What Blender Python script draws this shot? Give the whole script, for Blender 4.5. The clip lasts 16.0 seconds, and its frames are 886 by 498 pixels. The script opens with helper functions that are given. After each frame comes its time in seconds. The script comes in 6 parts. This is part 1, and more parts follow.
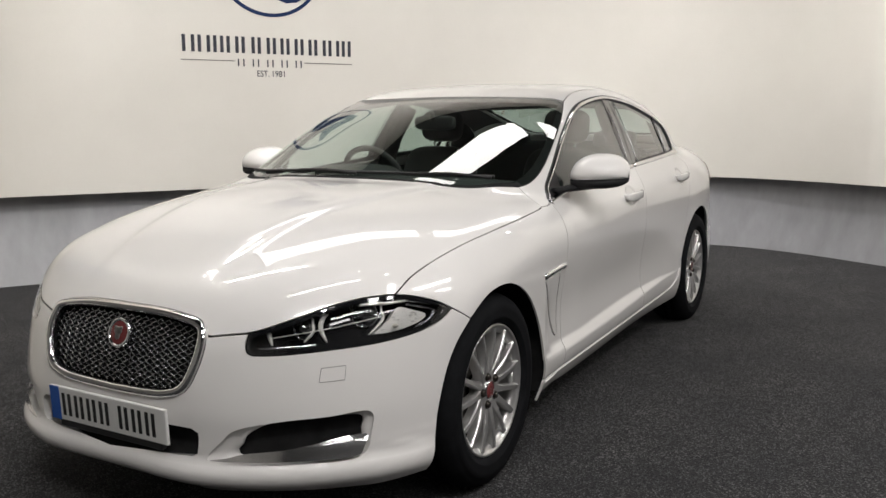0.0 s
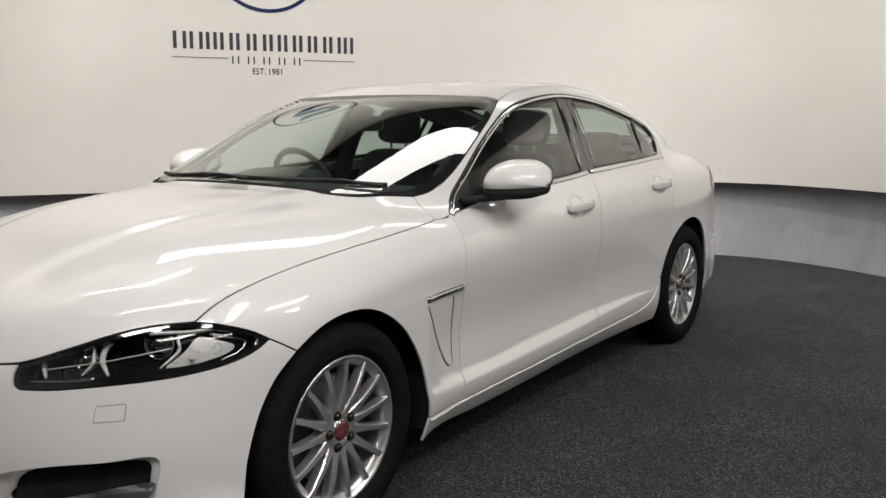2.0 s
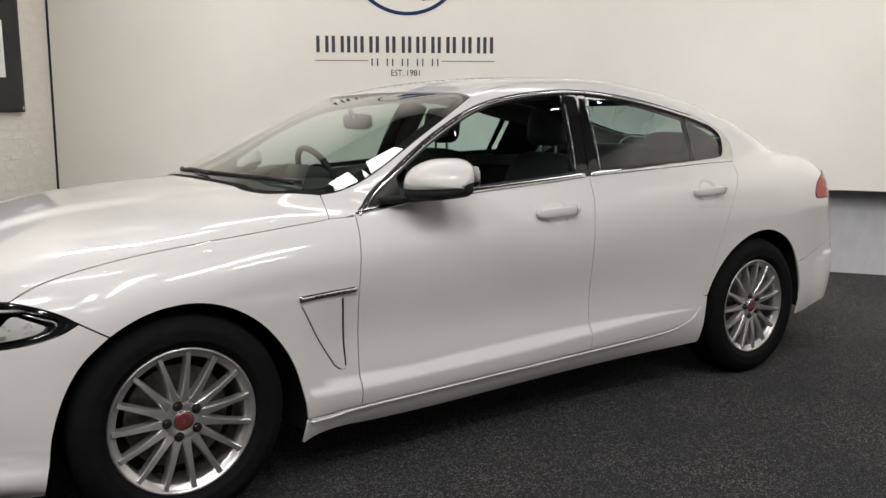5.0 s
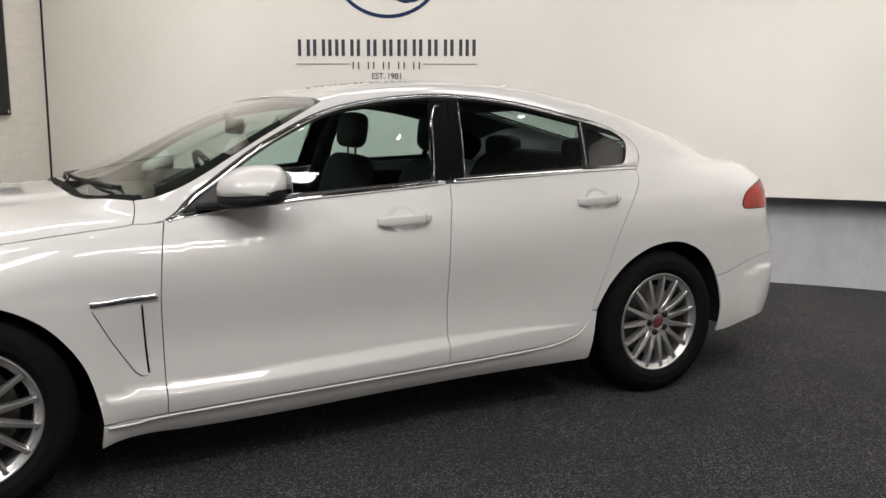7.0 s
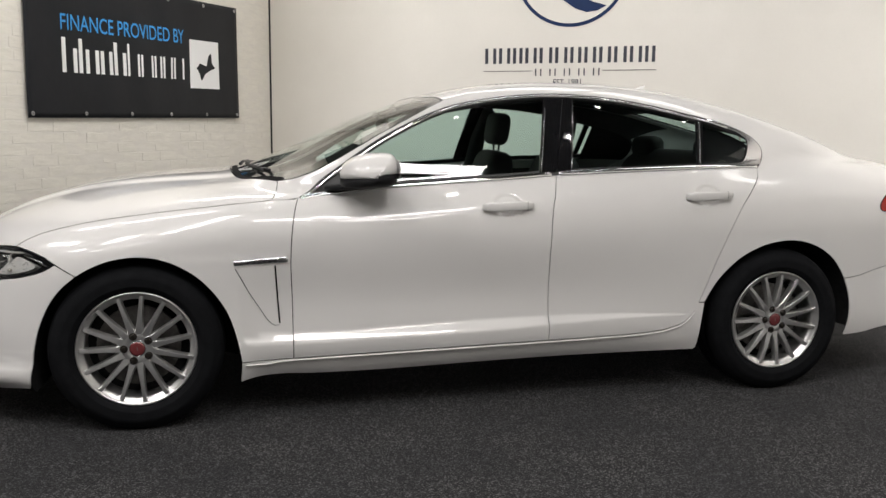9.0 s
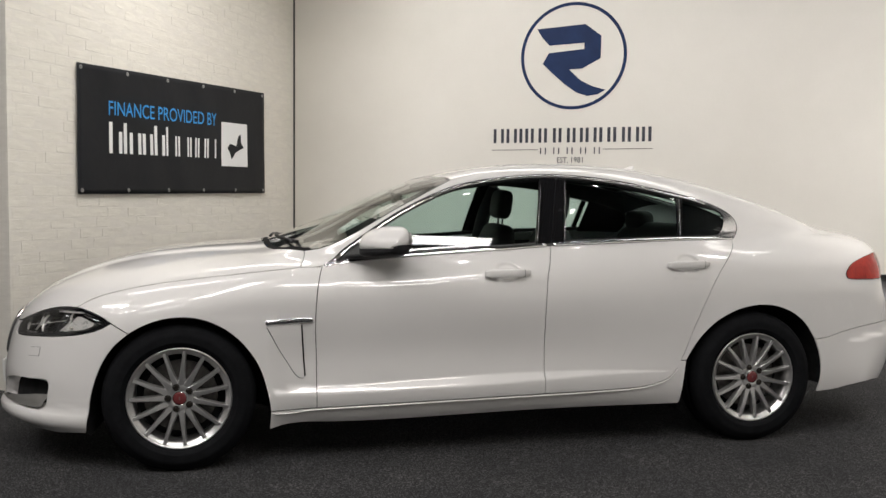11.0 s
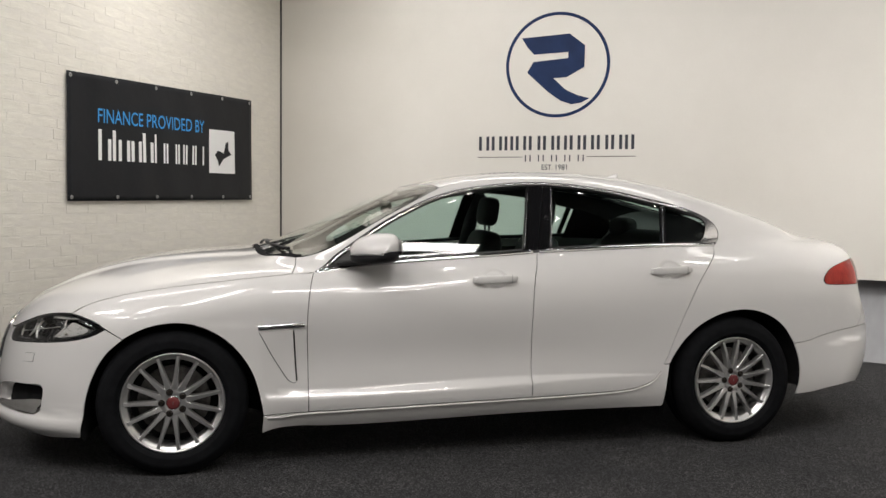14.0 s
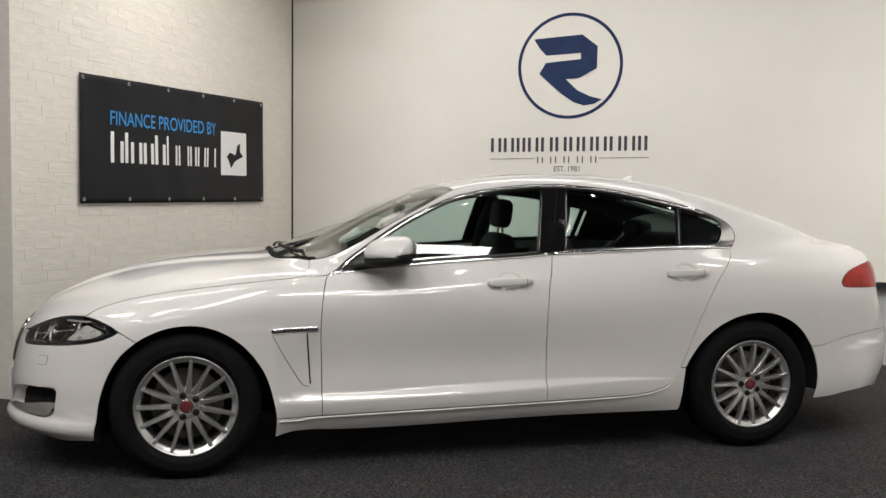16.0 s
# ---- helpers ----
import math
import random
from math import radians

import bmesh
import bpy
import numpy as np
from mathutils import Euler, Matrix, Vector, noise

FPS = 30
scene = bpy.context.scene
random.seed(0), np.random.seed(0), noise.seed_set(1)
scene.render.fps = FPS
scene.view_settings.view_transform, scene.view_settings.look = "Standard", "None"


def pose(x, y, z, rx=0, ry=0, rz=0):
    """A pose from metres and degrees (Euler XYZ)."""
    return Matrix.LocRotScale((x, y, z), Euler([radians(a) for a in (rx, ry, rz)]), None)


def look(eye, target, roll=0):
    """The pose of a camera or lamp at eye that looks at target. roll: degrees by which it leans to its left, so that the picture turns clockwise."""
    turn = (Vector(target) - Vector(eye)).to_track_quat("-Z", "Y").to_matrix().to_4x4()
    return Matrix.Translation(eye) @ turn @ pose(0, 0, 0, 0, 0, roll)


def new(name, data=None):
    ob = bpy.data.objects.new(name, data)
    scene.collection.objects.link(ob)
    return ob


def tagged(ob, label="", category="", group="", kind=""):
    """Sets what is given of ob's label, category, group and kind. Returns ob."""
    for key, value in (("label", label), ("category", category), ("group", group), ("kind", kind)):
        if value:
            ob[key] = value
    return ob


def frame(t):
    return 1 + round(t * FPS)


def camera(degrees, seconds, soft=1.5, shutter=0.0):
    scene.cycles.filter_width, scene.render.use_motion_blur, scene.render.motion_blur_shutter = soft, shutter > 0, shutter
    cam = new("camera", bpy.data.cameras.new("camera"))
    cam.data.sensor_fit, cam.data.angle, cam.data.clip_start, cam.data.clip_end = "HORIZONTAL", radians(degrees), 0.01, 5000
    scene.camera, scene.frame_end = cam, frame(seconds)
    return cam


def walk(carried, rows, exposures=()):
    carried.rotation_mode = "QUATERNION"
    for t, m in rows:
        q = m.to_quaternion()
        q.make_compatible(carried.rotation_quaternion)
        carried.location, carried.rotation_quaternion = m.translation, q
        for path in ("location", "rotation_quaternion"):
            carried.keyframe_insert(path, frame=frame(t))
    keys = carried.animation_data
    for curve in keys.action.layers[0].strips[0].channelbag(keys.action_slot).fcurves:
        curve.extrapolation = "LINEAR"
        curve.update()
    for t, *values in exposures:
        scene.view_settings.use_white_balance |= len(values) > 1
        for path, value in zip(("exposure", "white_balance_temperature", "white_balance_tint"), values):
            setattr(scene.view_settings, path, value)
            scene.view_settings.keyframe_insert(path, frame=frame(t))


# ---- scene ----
cam = camera(54.2, 16.0)
METRES, EYE, TILT, LEAN, TURN, OX, OY = 4.655, 1.193, 0.0, 0.0, -60.1, -2.63, -2.234
BASE = pose(0, -0.875, 0.335, -3.95) @ pose(0, 0.875, -0.335) @ pose(OX, OY, EYE, TILT, LEAN, TURN)
ROWS = [
    (0.0, 0.0, 0.0, 0.0, -0.41, -6.74, 3.51),
    (0.5, 0.0401, 0.0301, -0.0038, 0.38, -6.8, 3.44),
    (1.0, 0.0795, 0.059, -0.0051, 0.8, -6.67, 3.38),
    (1.5, 0.1227, 0.0775, -0.0065, 2.01, -6.5, 3.28),
    (2.0, 0.1572, 0.0946, -0.006, 5.5, -6.4, 3.06),
    (2.5, 0.1876, 0.1321, -0.0058, 9.08, -6.32, 2.87),
    (3.0, 0.2216, 0.1519, -0.0057, 10.64, -6.02, 2.89),
    (3.5, 0.279, 0.1551, -0.0106, 13.15, -5.78, 2.85),
    (6.0, 0.5123, 0.2619, -0.0257, 29.83, -5.3, 1.93),
    (6.5, 0.5579, 0.2996, -0.024, 30.41, -5.26, 1.88),
    (7.0, 0.6057, 0.314, -0.0258, 30.99, -5.0, 1.78),
    (7.5, 0.6531, 0.3183, -0.0289, 33.36, -4.91, 1.6),
    (8.0, 0.688, 0.3383, -0.0318, 37.22, -4.93, 1.27),
    (8.5, 0.7185, 0.335, -0.0365, 42.32, -4.66, 0.78),
    (9.0, 0.7508, 0.3211, -0.047, 46.8, -3.99, 0.36),
    (9.5, 0.7803, 0.2993, -0.0481, 48.14, -1.58, 0.22),
    (12.0, 0.848, 0.246, -0.0491, 47.31, 0.92, 0.26),
    (12.5, 0.8509, 0.2451, -0.0484, 46.94, 0.96, 0.3),
    (13.0, 0.8493, 0.242, -0.0482, 46.69, 1.0, 0.31),
    (13.5, 0.8449, 0.2395, -0.0487, 46.65, 1.04, 0.34),
    (14.0, 0.8431, 0.2386, -0.0487, 46.72, 1.1, 0.37),
    (14.5, 0.8411, 0.2385, -0.0481, 46.85, 1.15, 0.38),
    (15.0, 0.8397, 0.2381, -0.0475, 46.98, 1.19, 0.37),
    (15.5, 0.8383, 0.2381, -0.0475, 47.15, 1.21, 0.38),
    (16.0, 0.8347, 0.2394, -0.0474, 47.34, 1.2, 0.37),
]
walk(cam, [(t, BASE @ pose(METRES * x, METRES * y, METRES * z, 90 + pitch, roll, yaw)) for t, x, y, z, yaw, pitch, roll in ROWS],
     [(0.0, -0.14, 6430, 10), (3.5, -0.26, 6430, 10), (9.0, -0.13, 6430, 10), (12.0, -0.28, 6500, 10), (16.0, -0.28, 6500, 10)])

from mathutils import geometry

# ---- world and lights: a closed showroom, lit from its ceiling ----
world = bpy.data.worlds.new("world")
scene.world = world
world.use_nodes = True
world.node_tree.nodes["Background"].inputs[0].default_value = (0.9, 0.95, 1.0, 1)
world.node_tree.nodes["Background"].inputs[1].default_value = 0.02

CEILING = 4.4
WARM = (1.0, 0.962, 0.922)
# ceiling panels: x, y, length, width, watts, turn in degrees; the last four are unseen, added as fill light
PANELS = [(2.25, 1.50, 2.8, 0.56, 34.0, -42), (4.35, -0.60, 2.6, 0.44, 22.0, -45),
          (1.48, -4.35, 2.1, 0.48, 100.0, -7), (-1.65, -3.9, 1.2, 0.4, 26.0, 62), (-0.5, -3.5, 2.2, 0.36, 55.0, 62), (2.2, -6.2, 1.5, 0.5, 55.0, -30),
          (-2.2, -6.6, 1.5, 0.5, 30.0, -30), (-3.2, -2.2, 1.5, 0.5, 75.0, -30), (-3.4, -4.5, 1.5, 0.5, 40.0, -30)]
BATTENS = [(0.1, 1.75, 2.0, 0.12, 34.0), (-1.1, -0.75, 2.0, 0.12, 20.0)]
# unseen spotlights, most added to brighten walls, floor and car: place in plan, the place at which each one points,
# watts
UNSEEN_SPOTS = [((-0.48, -0.76), (2.07, 3.54, 1.7), 325.0), ((0.58, -1.38), (3.28, 2.83, 1.6), 200.0), ((1.88, -2.14), (4.52, 1.99, 1.6), 200.0),
         ((2.0, -1.4), (5.6, 1.0, 1.5), 210.0), ((3.4, -1.9), (6.1, -0.4, 1.2), 230.0), ((4.7, -3.8), (5.6, -2.2, 0.3), 40.0),
         # the one at (4.69, -3.88) is placed by the rear window's glint
         ((3.3, -3.0), (5.9, -1.6, 0.9), 110.0), ((4.69, -3.88), (2.4, -0.9, 1.0), 62.0), ((5.2, -1.9), (5.9, 0.9, 0.4), 30.0),
         ((4.7, -2.3), (5.0, -2.1, 0), 185.0), ((-3.0, -2.6), (0.4, -0.9, 0.8), 110.0), ((0.6, -0.4), (-0.7, 2.4, 0.8), 205.0),
         ((-0.6, 0.6), (0.7, 4.3, 2.5), 205.0)]


def area(name, x, y, sx, sy, watts, z, turn=0.0):
    lamp = bpy.data.lights.new(name, "AREA")
    lamp.shape, lamp.size, lamp.size_y, lamp.energy, lamp.color = "RECTANGLE", sx, sy, watts, WARM
    ob = new(name, lamp)
    ob.matrix_world = pose(x, y, z, 0, 0, turn)
    return ob


for x, y, sx, sy, watts, turn in PANELS:
    area("panel_light", x, y, sx, sy, watts, CEILING - 0.075, turn)
for x, y, sx, sy, watts in BATTENS:
    area("batten_light", x, y, sx, sy, watts, CEILING - 0.115, -30)
for (x, y), aim, watts in UNSEEN_SPOTS:
    lamp = bpy.data.lights.new("unseen_spot", "SPOT")
    lamp.energy, lamp.color, lamp.spot_size, lamp.spot_blend, lamp.shadow_soft_size = watts, WARM, radians(86), 1.0, 0.06 if watts > 150 else 0.1
    new("unseen_spot", lamp).matrix_world = look((x, y, CEILING - 0.19), aim)

# ---- materials ----
def material(name, colour=(0.8, 0.8, 0.8), rough=0.5, metal=0.0, coat=0.0, spec=0.5):
    m = bpy.data.materials.new(name)
    m.use_nodes = True
    b = m.node_tree.nodes["Principled BSDF"]
    b.inputs["Base Color"].default_value = (*colour, 1)
    b.inputs["Roughness"].default_value = rough
    b.inputs["Metallic"].default_value = metal
    b.inputs["Coat Weight"].default_value = coat
    b.inputs["Coat Roughness"].default_value = 0.02
    b.inputs["Specular IOR Level"].default_value = spec
    return m


def node(m, kind, **values):
    n = m.node_tree.nodes.new(kind)
    for key, value in values.items():
        n.inputs[key.replace("_", " ")].default_value = value
    return n


def join(m, a, out, b, into):
    m.node_tree.links.new(a.outputs[out], b.inputs[into])


def textured(name, dark, light, scale, rough=(0.5, 0.7), bump=0.2, fine=0.0, fine_scale=400, stretch=(1, 1, 1), metal=0.0, distance=0.002, detail=6, placed=False):
    """Colour, roughness and relief from noise at two scales, in metres."""
    m = material(name, light, rough[0], metal)
    b = m.node_tree.nodes["Principled BSDF"]
    co = node(m, "ShaderNodeNewGeometry" if placed else "ShaderNodeTexCoord")
    mp = node(m, "ShaderNodeMapping", Scale=stretch)
    join(m, co, "Position" if placed else "Object", mp, "Vector")
    big = node(m, "ShaderNodeTexNoise", Scale=scale, Detail=detail, Roughness=0.6)
    join(m, mp, "Vector", big, "Vector")
    small = node(m, "ShaderNodeTexNoise", Scale=fine_scale, Detail=3)
    join(m, mp, "Vector", small, "Vector")
    mix = node(m, "ShaderNodeMath")
    mix.operation = "MULTIPLY_ADD"
    mix.inputs[1].default_value = fine
    join(m, small, "Fac", mix, 0)
    join(m, big, "Fac", mix, 2)
    ramp = node(m, "ShaderNodeValToRGB")
    ramp.color_ramp.elements[0].position, ramp.color_ramp.elements[1].position = 0.32 + fine * 0.35, 0.68 + fine * 0.65
    ramp.color_ramp.elements[0].color, ramp.color_ramp.elements[1].color = (*dark, 1), (*light, 1)
    join(m, mix, "Value", ramp, "Fac")
    join(m, ramp, "Color", b, "Base Color")
    mr = node(m, "ShaderNodeMapRange")
    mr.inputs[3].default_value, mr.inputs[4].default_value = rough
    join(m, big, "Fac", mr, 0)
    join(m, mr, "Result", b, "Roughness")
    bp = node(m, "ShaderNodeBump", Strength=bump, Distance=distance)
    join(m, mix, "Value", bp, "Height")
    join(m, bp, "Normal", b, "Normal")
    return m


def pane(name, tint, gloss=0.045):
    """A thin sheet of glass: tinted and clear, with a mirror gloss that grows towards grazing view."""
    m = bpy.data.materials.new(name)
    m.use_nodes = True
    t = m.node_tree
    t.nodes.remove(t.nodes["Principled BSDF"])
    clear = node(m, "ShaderNodeBsdfTransparent", Color=(*tint, 1))
    shine = node(m, "ShaderNodeBsdfGlossy", Color=(1, 1, 1, 1), Roughness=0.0)
    lw = node(m, "ShaderNodeLayerWeight", Blend=0.5)
    p5 = node(m, "ShaderNodeMath")
    p5.operation, p5.inputs[1].default_value = "POWER", 3.6
    join(m, lw, "Facing", p5, 0)
    ma = node(m, "ShaderNodeMath")
    ma.operation, ma.inputs[1].default_value, ma.inputs[2].default_value = "MULTIPLY_ADD", 0.95, gloss
    join(m, p5, "Value", ma, 0)
    mix = node(m, "ShaderNodeMixShader")
    join(m, ma, "Value", mix, 0)
    join(m, clear, 0, mix, 1)
    join(m, shine, 0, mix, 2)
    join(m, mix, 0, t.nodes["Material Output"], "Surface")
    return m


def paint(name, colour):
    """Clear-coated car paint with a trace of orange peel and dust."""
    m = material(name, colour, 0.32, 0.0, 1.0, 0.4)
    b = m.node_tree.nodes["Principled BSDF"]
    b.inputs["Coat Roughness"].default_value = 0.015
    b.inputs["Coat IOR"].default_value = 1.52
    co = node(m, "ShaderNodeTexCoord")
    peel = node(m, "ShaderNodeTexNoise", Scale=140.0, Detail=1)
    join(m, co, "Object", peel, "Vector")
    bp = node(m, "ShaderNodeBump", Strength=0.018, Distance=0.001)
    join(m, peel, "Fac", bp, "Height")
    join(m, bp, "Normal", b, "Coat Normal")
    dust = node(m, "ShaderNodeTexNoise", Scale=2.2, Detail=5)
    join(m, co, "Object", dust, "Vector")
    ramp = node(m, "ShaderNodeValToRGB")
    ramp.color_ramp.elements[0].position, ramp.color_ramp.elements[1].position = 0.3, 0.7
    ramp.color_ramp.elements[0].color = (*[c * 0.97 for c in colour], 1)
    ramp.color_ramp.elements[1].color = (*colour, 1)
    join(m, dust, "Fac", ramp, "Fac")
    join(m, ramp, "Color", b, "Base Color")
    return m


WHITE_PAINT = paint("white_car_paint", (0.78, 0.765, 0.75))
CHROME = material("chrome", (0.85, 0.85, 0.86), 0.06, 1.0)
SATIN_CHROME = material("satin_chrome", (0.72, 0.72, 0.74), 0.13, 1.0)
BLADE_CHROME = textured("wavy_bright_chrome", (0.80, 0.80, 0.81), (0.88, 0.88, 0.89), 16, (0.10, 0.18), 0.12, stretch=(1, 1, 3), metal=1.0, distance=0.006, detail=2)
ALLOY = textured("alloy_wheel_paint", (0.60, 0.595, 0.59), (0.68, 0.675, 0.67), 30, (0.28, 0.38), 0.03, metal=0.85)
BLACK_GLOSS = material("black_gloss_trim", (0.008, 0.008, 0.009), 0.06, 0.0, 0.6)
BLACK_PLASTIC = textured("black_plastic", (0.012, 0.012, 0.013), (0.02, 0.02, 0.021), 60, (0.38, 0.5), 0.15)
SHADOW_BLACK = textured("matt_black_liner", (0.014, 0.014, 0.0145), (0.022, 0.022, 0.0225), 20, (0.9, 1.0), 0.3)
SHADOW_BLACK.node_tree.nodes["Principled BSDF"].inputs["Specular IOR Level"].default_value = 0.1
RUBBER = textured("tyre_rubber", (0.0066, 0.0069, 0.0079), (0.0112, 0.0117, 0.0132), 25, (0.7, 0.85), 0.25, 0.3, 300)
RUBBER.node_tree.nodes["Principled BSDF"].inputs["Specular IOR Level"].default_value = 0.06
LEATHER = textured("black_leather", (0.016, 0.0165, 0.017), (0.030, 0.031, 0.032), 18, (0.55, 0.68), 0.35, 0.4, 500)
CABIN = textured("charcoal_cabin_trim", (0.022, 0.023, 0.024), (0.038, 0.039, 0.040), 14, (0.65, 0.8), 0.25, 0.3, 600)
HEADLINER = textured("grey_headliner_cloth", (0.03, 0.03, 0.029), (0.045, 0.045, 0.043), 10, (0.85, 0.95), 0.2, 0.4, 700)
SIDE_GLASS = pane("green_tinted_side_glass", (0.70, 0.815, 0.785), 0.05)
SCREEN_GLASS = pane("windscreen_glass", (0.74, 0.83, 0.78), 0.06)
LAMP_COVER = pane("clear_lamp_cover", (0.93, 0.94, 0.95), 0.05)
LENS = pane("projector_lens_glass", (0.55, 0.58, 0.62), 0.22)
RED_LAMP = textured("red_tail_lamp", (0.20, 0.008, 0.007), (0.50, 0.032, 0.018), 14, (0.1, 0.16), 0.25, 0.5, 90, stretch=(1, 1, 0.4), distance=0.004)
RED_LAMP.node_tree.nodes["Principled BSDF"].inputs["Coat Weight"].default_value = 0.35
RED_LAMP.node_tree.nodes["Principled BSDF"].inputs["Specular IOR Level"].default_value = 0.15
RED_BADGE = material("red_enamel", (0.16, 0.032, 0.034), 0.25, 0.0, 0.7)
REFLECTOR = textured("silvered_reflector", (0.74, 0.72, 0.68), (0.84, 0.82, 0.78), 30, (0.22, 0.36), 0.12, stretch=(1, 1, 3), metal=0.4, distance=0.003)
BULB = material("silvered_bulb", (0.62, 0.58, 0.52), 0.3, 0.5)
BEAD = material("dark_bright_bead", (0.30, 0.30, 0.31), 0.2, 1.0)
PLATE_WHITE = textured("number_plate_white", (0.74, 0.74, 0.72), (0.80, 0.80, 0.78), 15, (0.25, 0.35), 0.02)
PLATE_BLUE = material("number_plate_blue", (0.02, 0.10, 0.42), 0.3)
PLATE_BLACK = material("number_plate_black", (0.012, 0.012, 0.012), 0.35)
DISC_STEEL = textured("brake_disc_steel", (0.10, 0.095, 0.09), (0.20, 0.19, 0.18), 40, (0.35, 0.5), 0.1, metal=0.7)
MATT_BLACK = textured("matt_black_plastic", (0.008, 0.008, 0.009), (0.014, 0.014, 0.015), 60, (0.6, 0.75), 0.15)
MATT_BLACK.node_tree.nodes["Principled BSDF"].inputs["Specular IOR Level"].default_value = 0.2
NUT_STEEL = material("dark_nut_steel", (0.055, 0.048, 0.042), 0.32, 0.8)

# ---- mesh helpers ----
def mesh_object(name, bm, mat, parent=None, label="", smooth=False):
    me = bpy.data.meshes.new(name)
    bm.to_mesh(me)
    bm.free()
    if mat:
        me.materials.append(mat)
    if smooth:
        me.shade_smooth()
    ob = new(name, me)
    if parent:
        ob.parent = parent
    if label:
        tagged(ob, label)
    return ob


def part(name, bm, mat, parent, label="", smooth=False):
    return mesh_object(name, bm, mat, parent, label, smooth)


def add_box(bm, size, m=None, bevel=0.0):
    made = bmesh.ops.create_cube(bm, size=1, matrix=(m or Matrix()) @ Matrix.Diagonal((*size, 1)))["verts"]
    if bevel:
        edges = list({e for v in made for e in v.link_edges})
        bmesh.ops.bevel(bm, geom=edges, offset=bevel, segments=2, affect="EDGES", profile=0.5)


def add_prism(bm, points, depth, place):
    """A flat outline (u, v) of that depth; place(u, v, d) gives the world position."""
    a = [bm.verts.new(place(u, v, 0)) for u, v in points]
    b = [bm.verts.new(place(u, v, depth)) for u, v in points]
    n = len(points)
    bm.faces.new(b)
    bm.faces.new(a[::-1])
    for i in range(n):
        bm.faces.new((a[i], a[(i + 1) % n], b[(i + 1) % n], b[i]))
    bmesh.ops.recalc_face_normals(bm, faces=bm.faces)


def add_lathe(bm, profile, segments, m, closed=False):
    """Turn (radius, height) points about the local z axis."""
    rings = []
    for r, h in profile:
        rings.append([bm.verts.new(m @ Vector((r * math.cos(2 * math.pi * i / segments), r * math.sin(2 * math.pi * i / segments), h))) for i in range(segments)])
    pairs = list(zip(rings, rings[1:])) + ([(rings[-1], rings[0])] if closed else [])
    for a, b in pairs:
        for i in range(segments):
            j = (i + 1) % segments
            bm.faces.new((a[i], a[j], b[j], b[i]))


def add_tube(bm, points, radius, sides=8, flat=1.0):
    """A round bar along points; radius may be a number or one a point."""
    pts = [Vector(p) for p in points]
    radii = radius if hasattr(radius, "__len__") else [radius] * len(pts)
    rings = []
    for i, p in enumerate(pts):
        t = (pts[min(i + 1, len(pts) - 1)] - pts[max(i - 1, 0)]).normalized()
        side = t.cross(Vector((0, 0, 1)))
        side = side.normalized() if side.length > 1e-4 else Vector((1, 0, 0))
        up = side.cross(t).normalized()
        rings.append([bm.verts.new(p + radii[i] * (math.cos(a) * side + flat * math.sin(a) * up)) for a in [2 * math.pi * k / sides for k in range(sides)]])
    for a, b in zip(rings, rings[1:]):
        for i in range(sides):
            j = (i + 1) % sides
            bm.faces.new((a[i], a[j], b[j], b[i]))
    bm.faces.new(rings[0][::-1])
    bm.faces.new(rings[-1])


def lettering(name, text, height, place, mat, parent, depth=0.002, width=None, bold=0.0):
    """Built-in font turned into a mesh; place(u, v, d) gives the world position of a point of the line that starts at the origin."""
    cu = bpy.data.curves.new(name, "FONT")
    cu.body, cu.size, cu.offset = text, 1.0, bold
    ob = bpy.data.objects.new(name, cu)
    scene.collection.objects.link(ob)
    bpy.context.view_layer.update()
    me = bpy.data.meshes.new_from_object(ob.evaluated_get(bpy.context.evaluated_depsgraph_get()))
    bpy.data.objects.remove(ob)
    xs = [v.co.x for v in me.vertices]
    ys = [v.co.y for v in me.vertices]
    k = height / (max(ys) - min(ys))
    kx = width / (max(xs) - min(xs)) if width else k
    x0, y0 = min(xs), min(ys)
    for v in me.vertices:
        v.co = place((v.co.x - x0) * kx, (v.co.y - y0) * k, depth)
    me.materials.clear()
    me.materials.append(mat)
    out = new(name, me)
    out.parent = parent
    return out


# ---- the showroom: plan in s (along the back wall) and n (towards it) ----
ALONG, BACK = Vector((0.863, -0.505, 0)), Vector((0.505, 0.863, 0))
WALL_N, BRICK_S, RIGHT_S, FRONT_N, BAND = 4.105, -1.545, 5.848, -7.6, 0.685


def plan(s, n, z=0.0):
    return ALONG * s + BACK * n + Vector((0, 0, z))


WALL_WHITE = textured("satin_white_wall_paint", (0.70, 0.675, 0.625), (0.76, 0.735, 0.685), 0.9, (0.42, 0.55), 0.06, 0.15, 60, distance=0.003)
# mid grey, for the unseen side wall that closes the room
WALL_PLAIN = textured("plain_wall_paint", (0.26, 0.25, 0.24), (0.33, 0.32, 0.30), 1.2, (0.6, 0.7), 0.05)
WALL_DARK = textured("dark_grey_wall_paint", (0.05, 0.05, 0.05), (0.075, 0.075, 0.075), 1.2, (0.6, 0.75), 0.05)
BAND_GREY = textured("scuffed_grey_band_paint", (0.22, 0.22, 0.235), (0.31, 0.31, 0.328), 2.6, (0.34, 0.5), 0.08, 0.45, 9, stretch=(1.2, 1.2, 0.45))
BRICK_PAINT = textured("white_painted_brick", (0.70, 0.67, 0.60), (0.79, 0.76, 0.69), 7, (0.45, 0.6), 0.8, 0.3, 60, stretch=(1, 1, 4.5), distance=0.006, placed=True)
